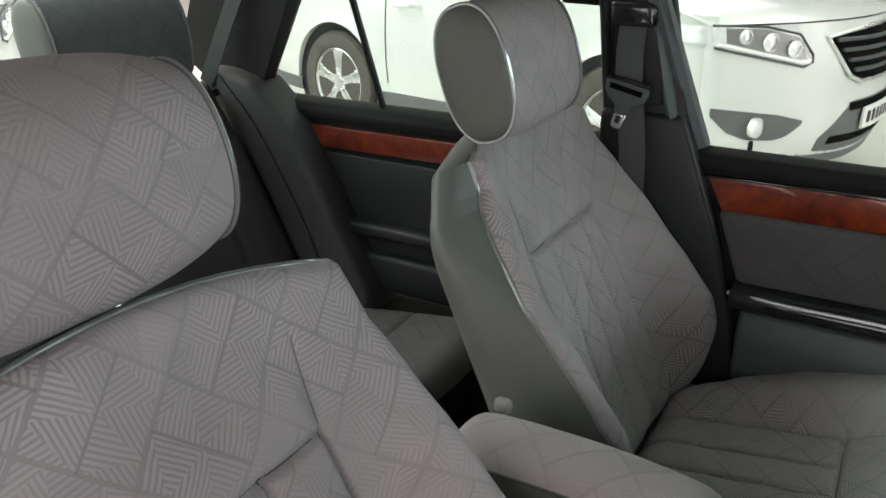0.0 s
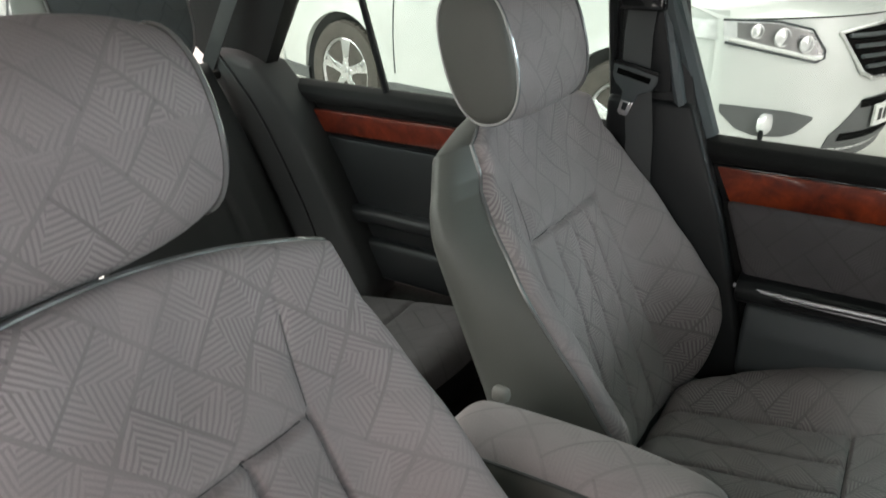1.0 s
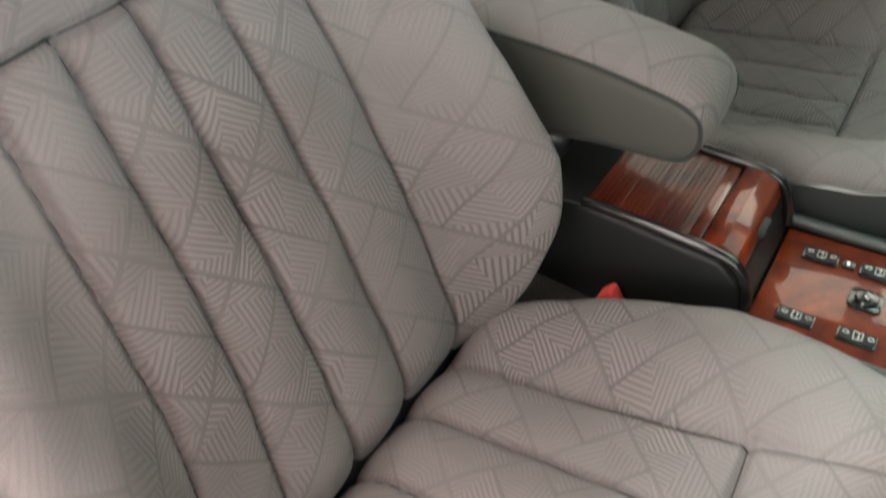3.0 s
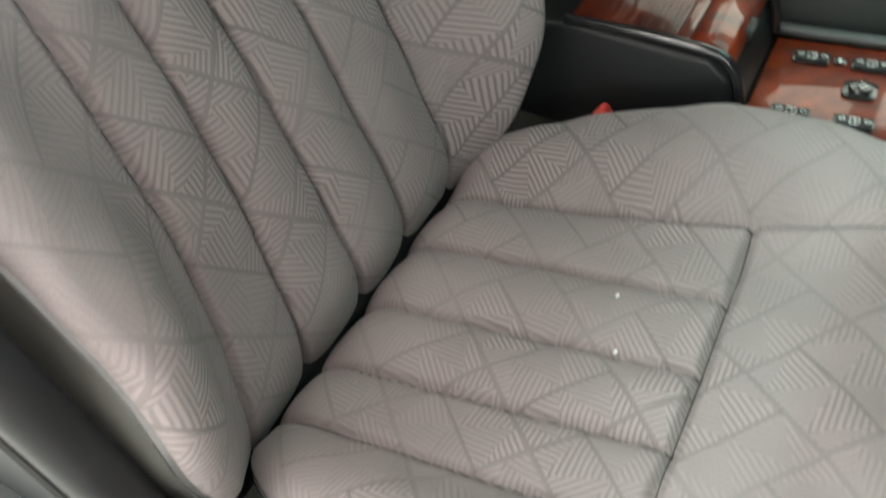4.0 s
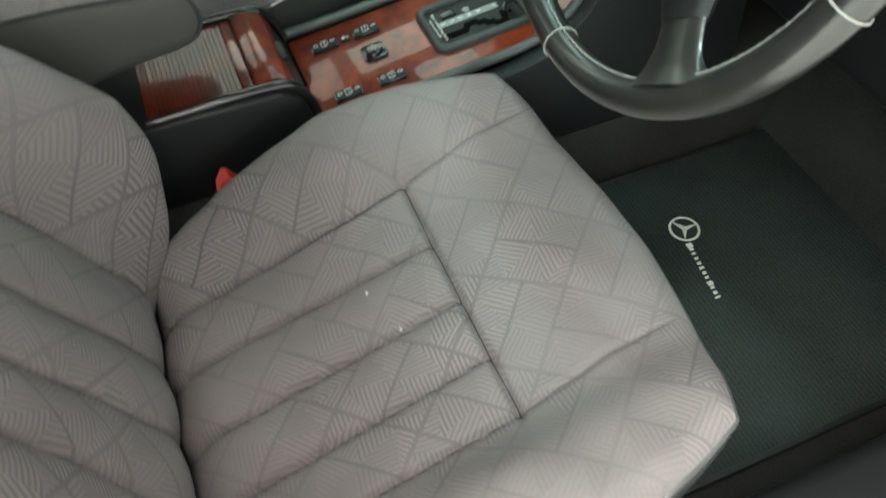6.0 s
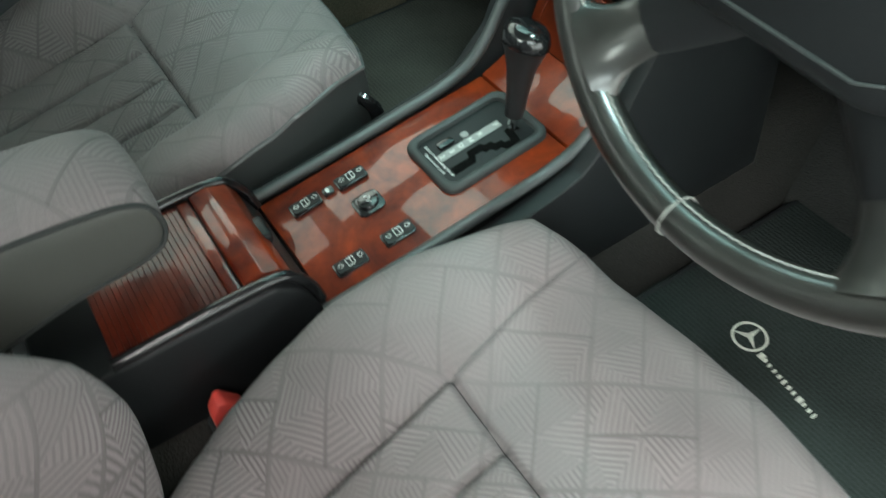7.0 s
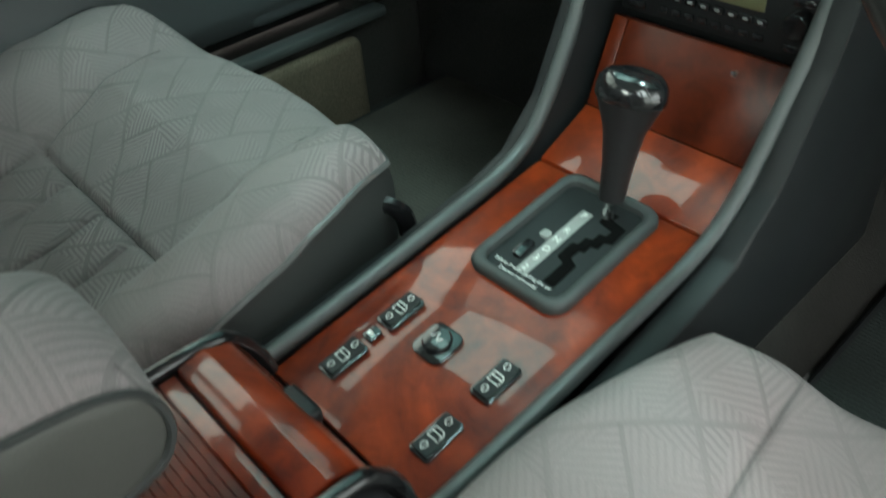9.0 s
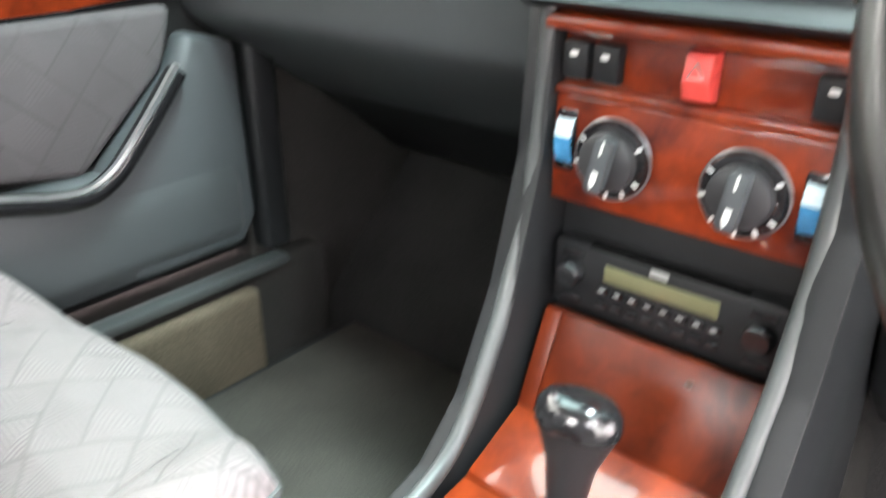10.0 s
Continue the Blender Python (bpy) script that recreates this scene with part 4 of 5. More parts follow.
part("side_piece", prism([(0.3298, 0.5806), (0.3635, 0.657), (0.378, 0.652), (0.345, 0.572)], "x", -0.089, -0.0745, 0.0006), BURL_SATIN_SHADED, console)
part("catch", block(0.034, 0.040, 0.354, 0.361, 0.640, 0.645, 0.001), CHROME, flap)

# window switches
def rocker(x, y):
    sw = part("window_switch", plate(rounded(0.019, 0.037, 0.003), on_panel(x, y, 0.0), 0.004, 0.001), GLOSS, console, "black rocker with white window symbol")
    for sy in (-1, 1):
        part("rocker_face", plate(rounded(0.0155, 0.0165, 0.002), on_panel(x, y, 0.004) @ pose(0, sy * 0.0085, 0.0004, sy * 7, 0, 0), 0.0012, 0.0004, 1), BLACK, sw)
        o = [(0.0, 0.0034), (0.0021, 0.0012), (0.0021, -0.0014), (0.0, -0.0030), (-0.0021, -0.0014), (-0.0021, 0.0012)]
        o = [(a, b * sy) for a, b in o]
        pts = [on_panel(x, y, 0.0066) @ Vector((a, b + sy * 0.0115, sy * 0 + 0.0006)) for a, b in o]
        part("arrow", tube(pts, 0.00045, True, 5), WHITE_PRINT, sw)
    o = [(-0.005, -0.0042), (0.005, -0.0042), (0.005, 0.0018), (0.003, 0.0042), (-0.005, 0.0042)]
    part("window_symbol", tube([on_panel(x, y, 0.0062) @ Vector((a, b, 0)) for a, b in o], 0.00055, True, 5), WHITE_PRINT, sw)
    part("window_symbol", tube([on_panel(x, y, 0.0062) @ Vector((a, 0.0006, 0)) for a in (-0.005, 0.005)], 0.00045, False, 5), WHITE_PRINT, sw)
    return sw


for sx in (-1, 1):
    for sy in (0.0, 0.058):
        rocker(sx * 0.0515, sy)
part("child_lock_button", plate(rounded(0.011, 0.013, 0.002), on_panel(-0.052, 0.029), 0.004, 0.001), GLOSS, console)
part("button_mark", plate(rounded(0.006, 0.0035, 0.0006), on_panel(-0.052, 0.0275, 0.0042), 0.0004), WHITE_PRINT, console)
mj = part("mirror_switch", plate(rounded(0.031, 0.033, 0.008), on_panel(-0.006, 0.055), 0.0035, 0.001), GLOSS, console, "black mirror adjuster")
part("joystick", lathe([(0.0115, 0), (0.0118, 0.003), (0.0105, 0.0048), (0.006, 0.0056)], on_panel(-0.006, 0.055, 0.003), 20), GLOSS, mj)
part("mirror_mark", tube([on_panel(-0.006, 0.055, 0.0090) @ Vector(q) for q in ((-0.005, -0.002, 0), (-0.001, 0.004, 0), (0.002, -0.003, 0), (0.005, 0.001, 0))], 0.0007, False, 5), WHITE_PRINT, mj)

# selector gate
GX, GY = -0.001, 0.195
bm = bmesh.new()
rings = []
for w, h, r, z in ((0.099, 0.138, 0.016, -0.001), (0.099, 0.138, 0.016, 0.0045), (0.0955, 0.1345, 0.015, 0.0078), (0.090, 0.129, 0.014, 0.0092), (0.084, 0.123, 0.013, 0.0090), (0.079, 0.118, 0.011, 0.0072), (0.0765, 0.1155, 0.010, 0.0015)):
    rings.append([bm.verts.new(on_panel(GX, GY) @ Vector((a, b, z))) for a, b in rounded(w, h, r, 6)])
for a, b in zip(rings, rings[1:]):
    for k in range(len(a)):
        bm.faces.new((a[k], a[(k + 1) % len(a)], b[(k + 1) % len(a)], b[k]))
gate = part("selector_gate", bm, GATE, console, "dark grey selector surround")
part("gate_floor", plate(rounded(0.080, 0.119, 0.010), on_panel(GX, GY, 0.0006), 0.0016, 0.0004, 1), BLACK, gate)
slot = [(0.013, 0.047), (0.013, 0.036), (0.029, 0.033), (0.029, 0.020), (0.023, 0.018), (0.023, 0.010), (0.017, 0.008), (0.017, 0.000), (0.012, -0.002), (0.012, -0.016), (0.021, -0.020), (0.021, -0.046)]
part("gate_slot", ribbon([on_panel(GX, GY, 0.0024) @ Vector((a, b, 0)) for a, b in slot], 0.011, 0.0010, (0, -0.12, 1)), SLOT, gate)
part("letter_bar", plate(rounded(0.011, 0.084, 0.001, 2), on_panel(GX - 0.005, GY - 0.006, 0.0021), 0.0006), GREY_PRINT, gate)
for ch, dy in zip("PRND32", (0.030, 0.008, -0.005, -0.018, -0.030, -0.043)):
    y = GY + dy
    lettering("letter", ch, 0.0088, on_panel(GX - 0.005, y, 0.0031), WHITE_PRINT, gate)
part("lock_button", plate(rounded(0.009, 0.009, 0.003), on_panel(GX - 0.0165, GY - 0.005, 0.0021), 0.002, 0.0006), GREY_PRINT, gate)
part("mode_switch", plate(rounded(0.009, 0.020, 0.002), on_panel(GX - 0.019, GY - 0.029, 0.0021), 0.004, 0.001), GLOSS, gate)
lettering("notice", "Shift to P when parking the car", 0.0047, on_panel(GX - 0.003, GY - 0.0485, 0.0024), WHITE_PRINT, gate)
lettering("notice", "Depress brake pedal", 0.0047, on_panel(GX - 0.003, GY - 0.0545, 0.0024), WHITE_PRINT, gate)

lever = thing("gear_lever", (0.010, 0.238, 0.55), "black leather and gloss plastic gear lever in park", "gear lever")
lm = look((0.010, 0.236, 0.548), (0.007, 0.262, 0.70)) @ pose(0, 0, 0, 180, 0, 0)
stick = [(0.02, 0.0105, 0.0105), (0.05, 0.0125, 0.0125), (0.08, 0.0165, 0.016), (0.098, 0.0235, 0.019), (0.106, 0.027, 0.0205)]


def oval_stack(rows, m, seg=28):
    bm = bmesh.new()
    rings = [[bm.verts.new(m @ Vector((rx * math.cos(2 * math.pi * k / seg), ry * math.sin(2 * math.pi * k / seg), h))) for k in range(seg)] for h, rx, ry in rows]
    for a, b in zip(rings, rings[1:]):
        for k in range(seg):
            bm.faces.new((a[k], a[(k + 1) % seg], b[(k + 1) % seg], b[k]))
    bm.faces.new(rings[0][::-1]), bm.faces.new(rings[-1])
    bmesh.ops.recalc_face_normals(bm, faces=bm.faces)
    return bm


part("shaft", oval_stack([(0.0, 0.0055, 0.0055), (0.03, 0.0058, 0.0058)], lm), CHROME, lever)
part("grip", oval_stack(stick, lm), LEATHER_BLACK, lever, "black leather-covered grip")
part("knob", oval_stack([(0.106, 0.0265, 0.0205), (0.1075, 0.0285, 0.022), (0.113, 0.029, 0.0225), (0.121, 0.0275, 0.021), (0.127, 0.022, 0.017), (0.1295, 0.012, 0.009), (0.130, 0.001, 0.001)], lm), GLOSS, lever, "gloss black knob cap")

# storage box behind the switches, with a tambour lid
bin_ = thing("storage_box", (0, -0.15, 0.45), "black storage box between the seats with a walnut roller lid", "storage box")
part("body", prism([(-0.30, 0.40), (-0.30, 0.565), (-0.235, 0.578), (-0.085, 0.578), (-0.062, 0.560), (-0.045, 0.515), (-0.045, 0.40)], "x", -0.083, 0.083, 0.006, 3), BLACK, bin_)
for sx in (-1, 1):
    part("edge_rail", tube(smooth_line([(sx * 0.077, -0.238, 0.580), (sx * 0.077, -0.15, 0.585), (sx * 0.077, -0.085, 0.584), (sx * 0.077, -0.066, 0.574), (sx * 0.077, -0.053, 0.552), (sx * 0.077, -0.047, 0.528)], 5), 0.0062, False, 10), GLOSS, bin_, "gloss black side rail")
part("lid_band", block(-0.0695, 0.0695, -0.1245, -0.1125, 0.575, 0.5828, 0.0008), BURL, bin_)
lid = part("lid", block(-0.070, 0.070, -0.235, -0.112, 0.572, 0.5795, 0.001), BURL_DARK, bin_, "walnut roller lid")
for i in range(20):
    y = -0.2335 + i * 0.0054
    part("slat", prism([(y, 0.579), (y, 0.5819), (y + 0.0004, 0.5822), (y + 0.0048, 0.5822 + 0.0001 * math.sin(i * 2.3)), (y + 0.0052, 0.5819), (y + 0.0052, 0.579)], "x", -0.0695, 0.0695), BURL_DARK, lid, "", 0.2)
part("lid_front", prism([(-0.111, 0.578), (-0.110, 0.587), (-0.090, 0.590), (-0.072, 0.583), (-0.063, 0.567), (-0.070, 0.560), (-0.10, 0.57)], "x", -0.0695, 0.0695, 0.002), BURL, lid, "rounded walnut lid front")
part("latch", block(-0.016, 0.017, -0.075, -0.0585, 0.562, 0.5765, 0.0045, 3), BLACK, lid, "black push latch")
part("hinge_line", block(-0.0835, -0.083, -0.28, -0.05, 0.50, 0.502, 0), GLOSS, bin_)

# fold-down armrest hinged on the passenger seat
arm = thing("armrest", (-0.02, -0.40, 0.69), "grey cloth armrest with vinyl sides folded down between the seats", "armrest")


def armrest():
    at = ROOT[arm.name]
    # side profile, from the hinge to the rounded tip
    top = smooth_line([(0, -0.475, 0.680), (0, -0.462, 0.700), (0, -0.425, 0.714), (0, -0.30, 0.719), (0, -0.20, 0.713), (0, -0.160, 0.704), (0, -0.147, 0.686), (0, -0.148, 0.662), (0, -0.168, 0.646), (0, -0.24, 0.636), (0, -0.34, 0.615), (0, -0.45, 0.610), (0, -0.475, 0.640)], 6)
    prof = np.array([(p.y, p.z) for p in top] + [(top[0].y, top[0].z)])
    cen = prof[:-1].mean(0)
    xs = np.linspace(-1, 1, 25)
    hw, x0 = 0.052, -0.008
    rows = []
    for q in xs:
        s = 1 + 0.05 * (1 - q * q) - 0.01 * abs(q) ** 12
        pr = cen + (prof - cen) * np.array((1 + 0.02 * (1 - q * q), s))
        pr[:, 1] += np.clip((pr[:, 1] - cen[1]) / 0.04, 0, 1) * 0.026 * (1 - q * q) ** 0.7
        rows.append(np.stack([np.full(len(pr), x0 + q * hw), pr[:, 0], pr[:, 1]], -1))
    rows = np.array(rows)
    arc = np.concatenate([[0], np.cumsum(np.linalg.norm(np.diff(prof, axis=0), axis=1))])
    uvs = np.stack(np.meshgrid(arc, xs * hw), -1)
    pad = link("pad", grid_mesh("pad", rows, uvs, at), FABRIC_SOFT, arm, "", 1.2)
    for side in (-1, 1):
        cap = []
        for t in np.linspace(0, 1, 6):
            s = 0.985 * (1 - t ** 2.5) + 0.002
            pr = cen + (prof - cen) * s
            cap.append(np.stack([np.full(len(pr), x0 + side * (hw - 0.001 + 0.006 * math.sin(t * math.pi / 2))), pr[:, 0], pr[:, 1]], -1))
        link("side", grid_mesh("side", np.array(cap), None, at), VINYL, arm, "grey vinyl side", 1.2)
        pr = cen + (prof[:-1] - cen) * 0.992
        part("piping", tube([(x0 + side * (hw + 0.001), a, b) for a, b in pr], 0.0024, True, 6, up=(1, 0, 0)), SHADED_VALANCE, pad, "dark piping")
    part("hinge", block(-0.075, -0.058, -0.455, -0.415, 0.65, 0.70, 0.008, 3), GREY, arm)
    part("hinge_tab", block(-0.074, -0.058, -0.448, -0.424, 0.718, 0.739, 0.007, 3), TAB, arm, "pale worn plastic tab")


TAB = surface("pale_tab", (0.17, 0.165, 0.15), 0.6)
armrest()

buckle = thing("belt_buckle", (0.108, -0.18, 0.45), "black belt buckle with a red release button", "belt buckle")
part("stalk", block(0.098, 0.118, -0.195, -0.165, 0.40, 0.478, 0.006), BLACK, buckle)
part("release_button", prism([(-0.190, 0.476), (-0.156, 0.476), (-0.158, 0.486), (-0.172, 0.507), (-0.178, 0.508), (-0.188, 0.492)], "x", 0.0985, 0.1175, 0.002), RED, buckle, "bright red release button")

# ---- dashboard ----
dash = thing("dashboard", (0, 0.6, 0.75), "dark grey dashboard with a walnut centre stack", "dashboard")
profile = [(0.475, 0.795), (0.445, 0.82), (0.43, 0.93), (0.47, 0.985), (0.98, 0.985), (0.98, 0.62), (0.80, 0.60), (0.62, 0.70)]
part("glovebox", prism(profile, "x", -0.72, -0.123, 0.012, 3), GREY_DARK, dash, "grey glovebox lid and dash top")
part("under_tray", prism([(0.48, 0.80), (0.63, 0.70), (0.82, 0.55), (0.84, 0.60), (0.65, 0.74), (0.50, 0.83)], "x", -0.72, -0.123, 0.005), BLACK, dash)
part("driver_side", prism([(0.50, 0.74), (0.44, 0.80), (0.42, 0.93), (0.45, 1.02), (0.98, 1.0), (0.98, 0.62), (0.80, 0.56), (0.62, 0.60)], "x", 0.123, 0.72, 0.012, 3), BLACK, dash)
part("knee_panel", prism([(0.46, 0.72), (0.50, 0.60), (0.62, 0.50), (0.70, 0.50), (0.70, 0.75), (0.48, 0.77)], "x", 0.123, 0.68, 0.012, 3), BLACK, dash)
part("centre_top", prism([(0.345, 0.893), (0.36, 0.90), (0.37, 0.985), (0.98, 0.99), (0.98, 0.885), (0.36, 0.885)], "x", -0.122, 0.122, 0.006), BLACK, dash)
part("centre_backing", block(-0.098, 0.098, 0.395, 0.50, 0.58, 0.89, 0), BLACK, dash)


sm = lambda x, z, off=0.0: pose(x, 0.372 - off, z, 90, 0, 0)


def slab(x0, x1, z0, z1, y0, y1, bevel=0.002):
    return block(x0, x1, y0, y1, z0, z1, bevel)


climate = part("climate_panel", slab(-0.0975, 0.0975, 0.746, 0.826, 0.372, 0.40), BURL, dash, "walnut heater panel")
part("switch_panel", slab(-0.0975, 0.0975, 0.832, 0.871, 0.380, 0.40, 0.001), BURL, dash, "walnut switch panel")
part("panel_lip", slab(-0.0975, 0.0975, 0.8265, 0.8335, 0.369, 0.40, 0.002), BURL, dash)
part("top_lip", prism([(0.352, 0.874), (0.352, 0.882), (0.40, 0.888), (0.40, 0.872)], "x", -0.0975, 0.0975, 0.002), BURL, dash)


def heater_knob(x, z, turn, r=0.0285):
    m = sm(x, z)
    k = part("heater_knob", lathe([(r, 0), (r, 0.004), (r - 0.002, 0.007), (r - 0.006, 0.008)], m, 40), GLOSS, climate, "black rotary heater knob")
    # Metal-bright ring in place of the glints on the knob's clear edge.
    part("knob_glint", tube([m @ Vector(((r + 0.0004) * math.cos(2 * math.pi * i / 48), (r + 0.0004) * math.sin(2 * math.pi * i / 48), 0.0025)) for i in range(48)], 0.0011, True, 8), SATIN, k, "bright ring drawn for the glints on the knob's edge")
    part("knob_disc", lathe([(r - 0.007, 0.006), (r - 0.008, 0.014), (r - 0.010, 0.0155)], m, 36), DISC, k)
    part("knob_grip", plate(rounded(0.013, 2 * r - 0.017, 0.004), m @ pose(0, 0, 0.012, 0, 0, turn), 0.012, 0.002), GREY, k, "grey finger grip")
    o = [(-0.0022, -0.001), (0.0022, -0.001), (0.0022, -0.009), (0, -0.0135), (-0.0022, -0.009)]
    part("pointer", plate(o, m @ pose(0, 0, 0.0242, 0, 0, turn) @ pose(0, -0.003, 0), 0.0005), WHITE_PRINT, k)
    part("pointer", plate(rounded(0.0016, 0.010, 0.0006, 2), m @ pose(0, 0, 0.0242, 0, 0, turn) @ pose(0, 0.014, 0), 0.0005), WHITE_PRINT, k)
    for a in (-150, -120, -60, 60, 100, 140, 180):
        part("dial_mark", plate(rounded(0.0022, 0.005, 0.0006, 2), m @ pose(0, 0, 0.0075, 0, 0, a) @ pose(0, r - 0.0035, 0), 0.0005), WHITE_PRINT, k)


heater_knob(-0.047, 0.787, -12)
heater_knob(0.0465, 0.785, -8)


def thumbwheel(x, z):
    well = part("thumbwheel", slab(x - 0.0095, x + 0.0095, z - 0.024, z + 0.024, 0.3705, 0.39, 0.004), GLOSS, climate, "blue and white temperature thumbwheel")
    for i in range(9):
        a = radians(-56 + 14 * i)
        r = 0.024
        m = pose(x, 0.385 - r * math.cos(a) * 0.75, z + r * math.sin(a), 90 - math.degrees(a) * 0.75, 0, 0)
        part("rib", plate(rounded(0.0145, 0.0056, 0.0012, 2), m, 0.001, 0.0004, 1), BLUE if i < 5 else PALE_BLUE, well)


thumbwheel(-0.087, 0.793)
thumbwheel(0.0885, 0.785)
for x in (-0.0845, -0.0605, 0.0855):
    s = part("push_switch", slab(x - 0.0105, x + 0.0105, 0.837, 0.864, 0.371, 0.39, 0.003), BLACK, dash, "black push switch")
    part("switch_mark", slab(x - 0.003, x + 0.003, 0.854, 0.8575, 0.3702, 0.3712, 0.0005), WHITE_PRINT, s)
hz = part("hazard_switch", prism([(0.384, 0.834), (0.366, 0.838), (0.362, 0.85), (0.366, 0.868), (0.384, 0.870)], "x", -0.002, 0.0165, 0.002), RED, dash, "red hazard warning switch")
tri = [(0.007 + 0.006 * math.cos(radians(a)), 0.856 + 0.006 * math.sin(radians(a))) for a in (90, 210, 330)]
part("warning_triangle", tube([(x, 0.3628, z) for x, z in tri], 0.0007, True, 5), WHITE_PRINT, hz)

radio = thing("car_radio", (0, 0.37, 0.66), "black car radio with an unlit olive display", "car radio")
part("surround", slab(-0.0965, 0.0965, 0.655, 0.745, 0.392, 0.40, 0.001), BLACK, radio)
part("fascia", slab(-0.0905, 0.0905, 0.660, 0.714, 0.373, 0.395, 0.003), BLACK, radio)
part("display", slab(-0.046, 0.043, 0.690, 0.7035, 0.3718, 0.376, 0.001), DISPLAY, radio, "olive unlit display")
part("brand_plate", slab(-0.010, 0.004, 0.7065, 0.712, 0.3723, 0.376, 0.0003), GREY_PRINT, radio)
part("cassette_slot", slab(-0.06, 0.06, 0.7135, 0.7165, 0.3735, 0.38, 0.0003), SLOT, radio)
for i in range(8):
    x = -0.046 + i * 0.0126
    b = part("preset_button", slab(x - 0.0052, x + 0.0052, 0.6795, 0.6855, 0.3708, 0.376, 0.001), GLOSS, radio)
    part("button_print", slab(x - 0.0022, x + 0.0022, 0.6815, 0.6835, 0.3703, 0.3712, 0.0002), GREY_PRINT, b)
for i in range(8):
    x = -0.046 + i * 0.0126
    part("function_button", slab(x - 0.0045, x + 0.0045, 0.667, 0.6725, 0.3712, 0.376, 0.001), GLOSS, radio)
for sx in (-1, 1):
    part("rotary_knob", lathe([(0.011, 0), (0.0105, 0.010), (0.009, 0.012)], pose(sx * 0.073, 0.3735, 0.690, 90, 0, 0), 24), GLOSS, radio, "black rotary knob")
    for z in (0.668, 0.705):
        part("function_button", slab(sx * 0.073 - 0.009, sx * 0.073 + 0.009, z - 0.003, z + 0.003, 0.3712, 0.376, 0.001), GLOSS, radio)

# ---- steering wheel ----
wheel = thing("steering_wheel", (0.357, 0.23, 0.936), "black leather four-spoke steering wheel with worn stitched rim", "steering wheel")
wm = pose(0.3445, 0.1874, 0.9548, 70.1, 0, -4.0)
RW = 0.2030
part("rim", tube([wm @ Vector((RW * math.cos(2 * math.pi * k / 96), RW * math.sin(2 * math.pi * k / 96), 0)) for k in range(96)], 0.0140, True, 20, up=wm.to_3x3() @ Vector((0, 0, 1))), LEATHER, wheel, "shiny worn black leather rim")
seam = [wm @ Vector(((RW - 0.0137) * math.cos(a), (RW - 0.0137) * math.sin(a), 0.004 + 0.0012 * (i % 2))) for i, a in enumerate(np.linspace(radians(-172), radians(-8), 150))]
part("stitching", tube(seam, 0.0009, False, 5), STITCH, wheel, "pale inner stitching")
for a in (-91, -10, -172):
    ca, sa = math.cos(radians(a)), math.sin(radians(a))
    loop = [wm @ Vector(((RW + 0.0149 * math.cos(q)) * ca, (RW + 0.0149 * math.cos(q)) * sa, 0.0149 * math.sin(q))) for q in np.linspace(0, 2 * math.pi, 18)[:-1]]
    part("seam", tube(loop, 0.0009, True, 5), STITCH, wheel)
pad_line = [(-0.120, 0.055), (-0.118, -0.025), (-0.090, -0.074), (-0.062, -0.086), (0.062, -0.086), (0.090, -0.074), (0.118, -0.025), (0.120, 0.055), (0.075, 0.078), (-0.075, 0.078)]
hub = part("hub", plate(pad_line, wm @ pose(0, 0, -0.035), 0.05, 0.009, 3), BLACK, wheel, "dark airbag hub")
part("hub_seam", tube([wm @ Vector((x * 0.86, y * 0.86, 0.0154)) for x, y in pad_line], 0.0011, True, 6), TRIM, hub)
flat_up = wm.to_3x3() @ Vector((0, 0, 1))
for a in (-128, -50, 10, 170):
    ca, sa = math.cos(radians(a)), math.sin(radians(a))
    arm = [wm @ Vector((r * ca, r * sa, zz)) for r, zz in ((0.06, -0.022), (0.10, -0.018), (0.135, -0.012), (0.150, -0.009))]
    part("hub_arm", tube(arm, [0.038, 0.033, 0.025, 0.021], False, 12, flat=0.45, up=flat_up), BLACK, hub)
    pts = [wm @ Vector((r * ca, r * sa, zz)) for r, zz in ((0.1425, -0.010), (0.146, -0.009), (0.156, -0.007), (0.166, -0.005), (0.174, -0.003), (0.181, -0.002), (0.188, -0.001), (0.195, 0.0))]
    part("spoke", tube(pts, [0.0185, 0.0205, 0.021, 0.0222, 0.0248, 0.029, 0.036, 0.046], False, 20, flat=0.32, up=flat_up), LEATHER, wheel, "leather-covered spoke")
part("column_shroud", prism([(-0.05, -0.04), (0.05, -0.04), (0.055, 0.03), (0.03, 0.05), (-0.03, 0.05), (-0.055, 0.03)], "z", 0, 0.25, 0.01), BLACK, wheel).data.transform(Matrix.Translation(-Vector((0.357, 0.23, 0.936))) @ wm @ pose(0, 0, -0.29) @ Matrix.Translation(Vector((0.357, 0.23, 0.936))))

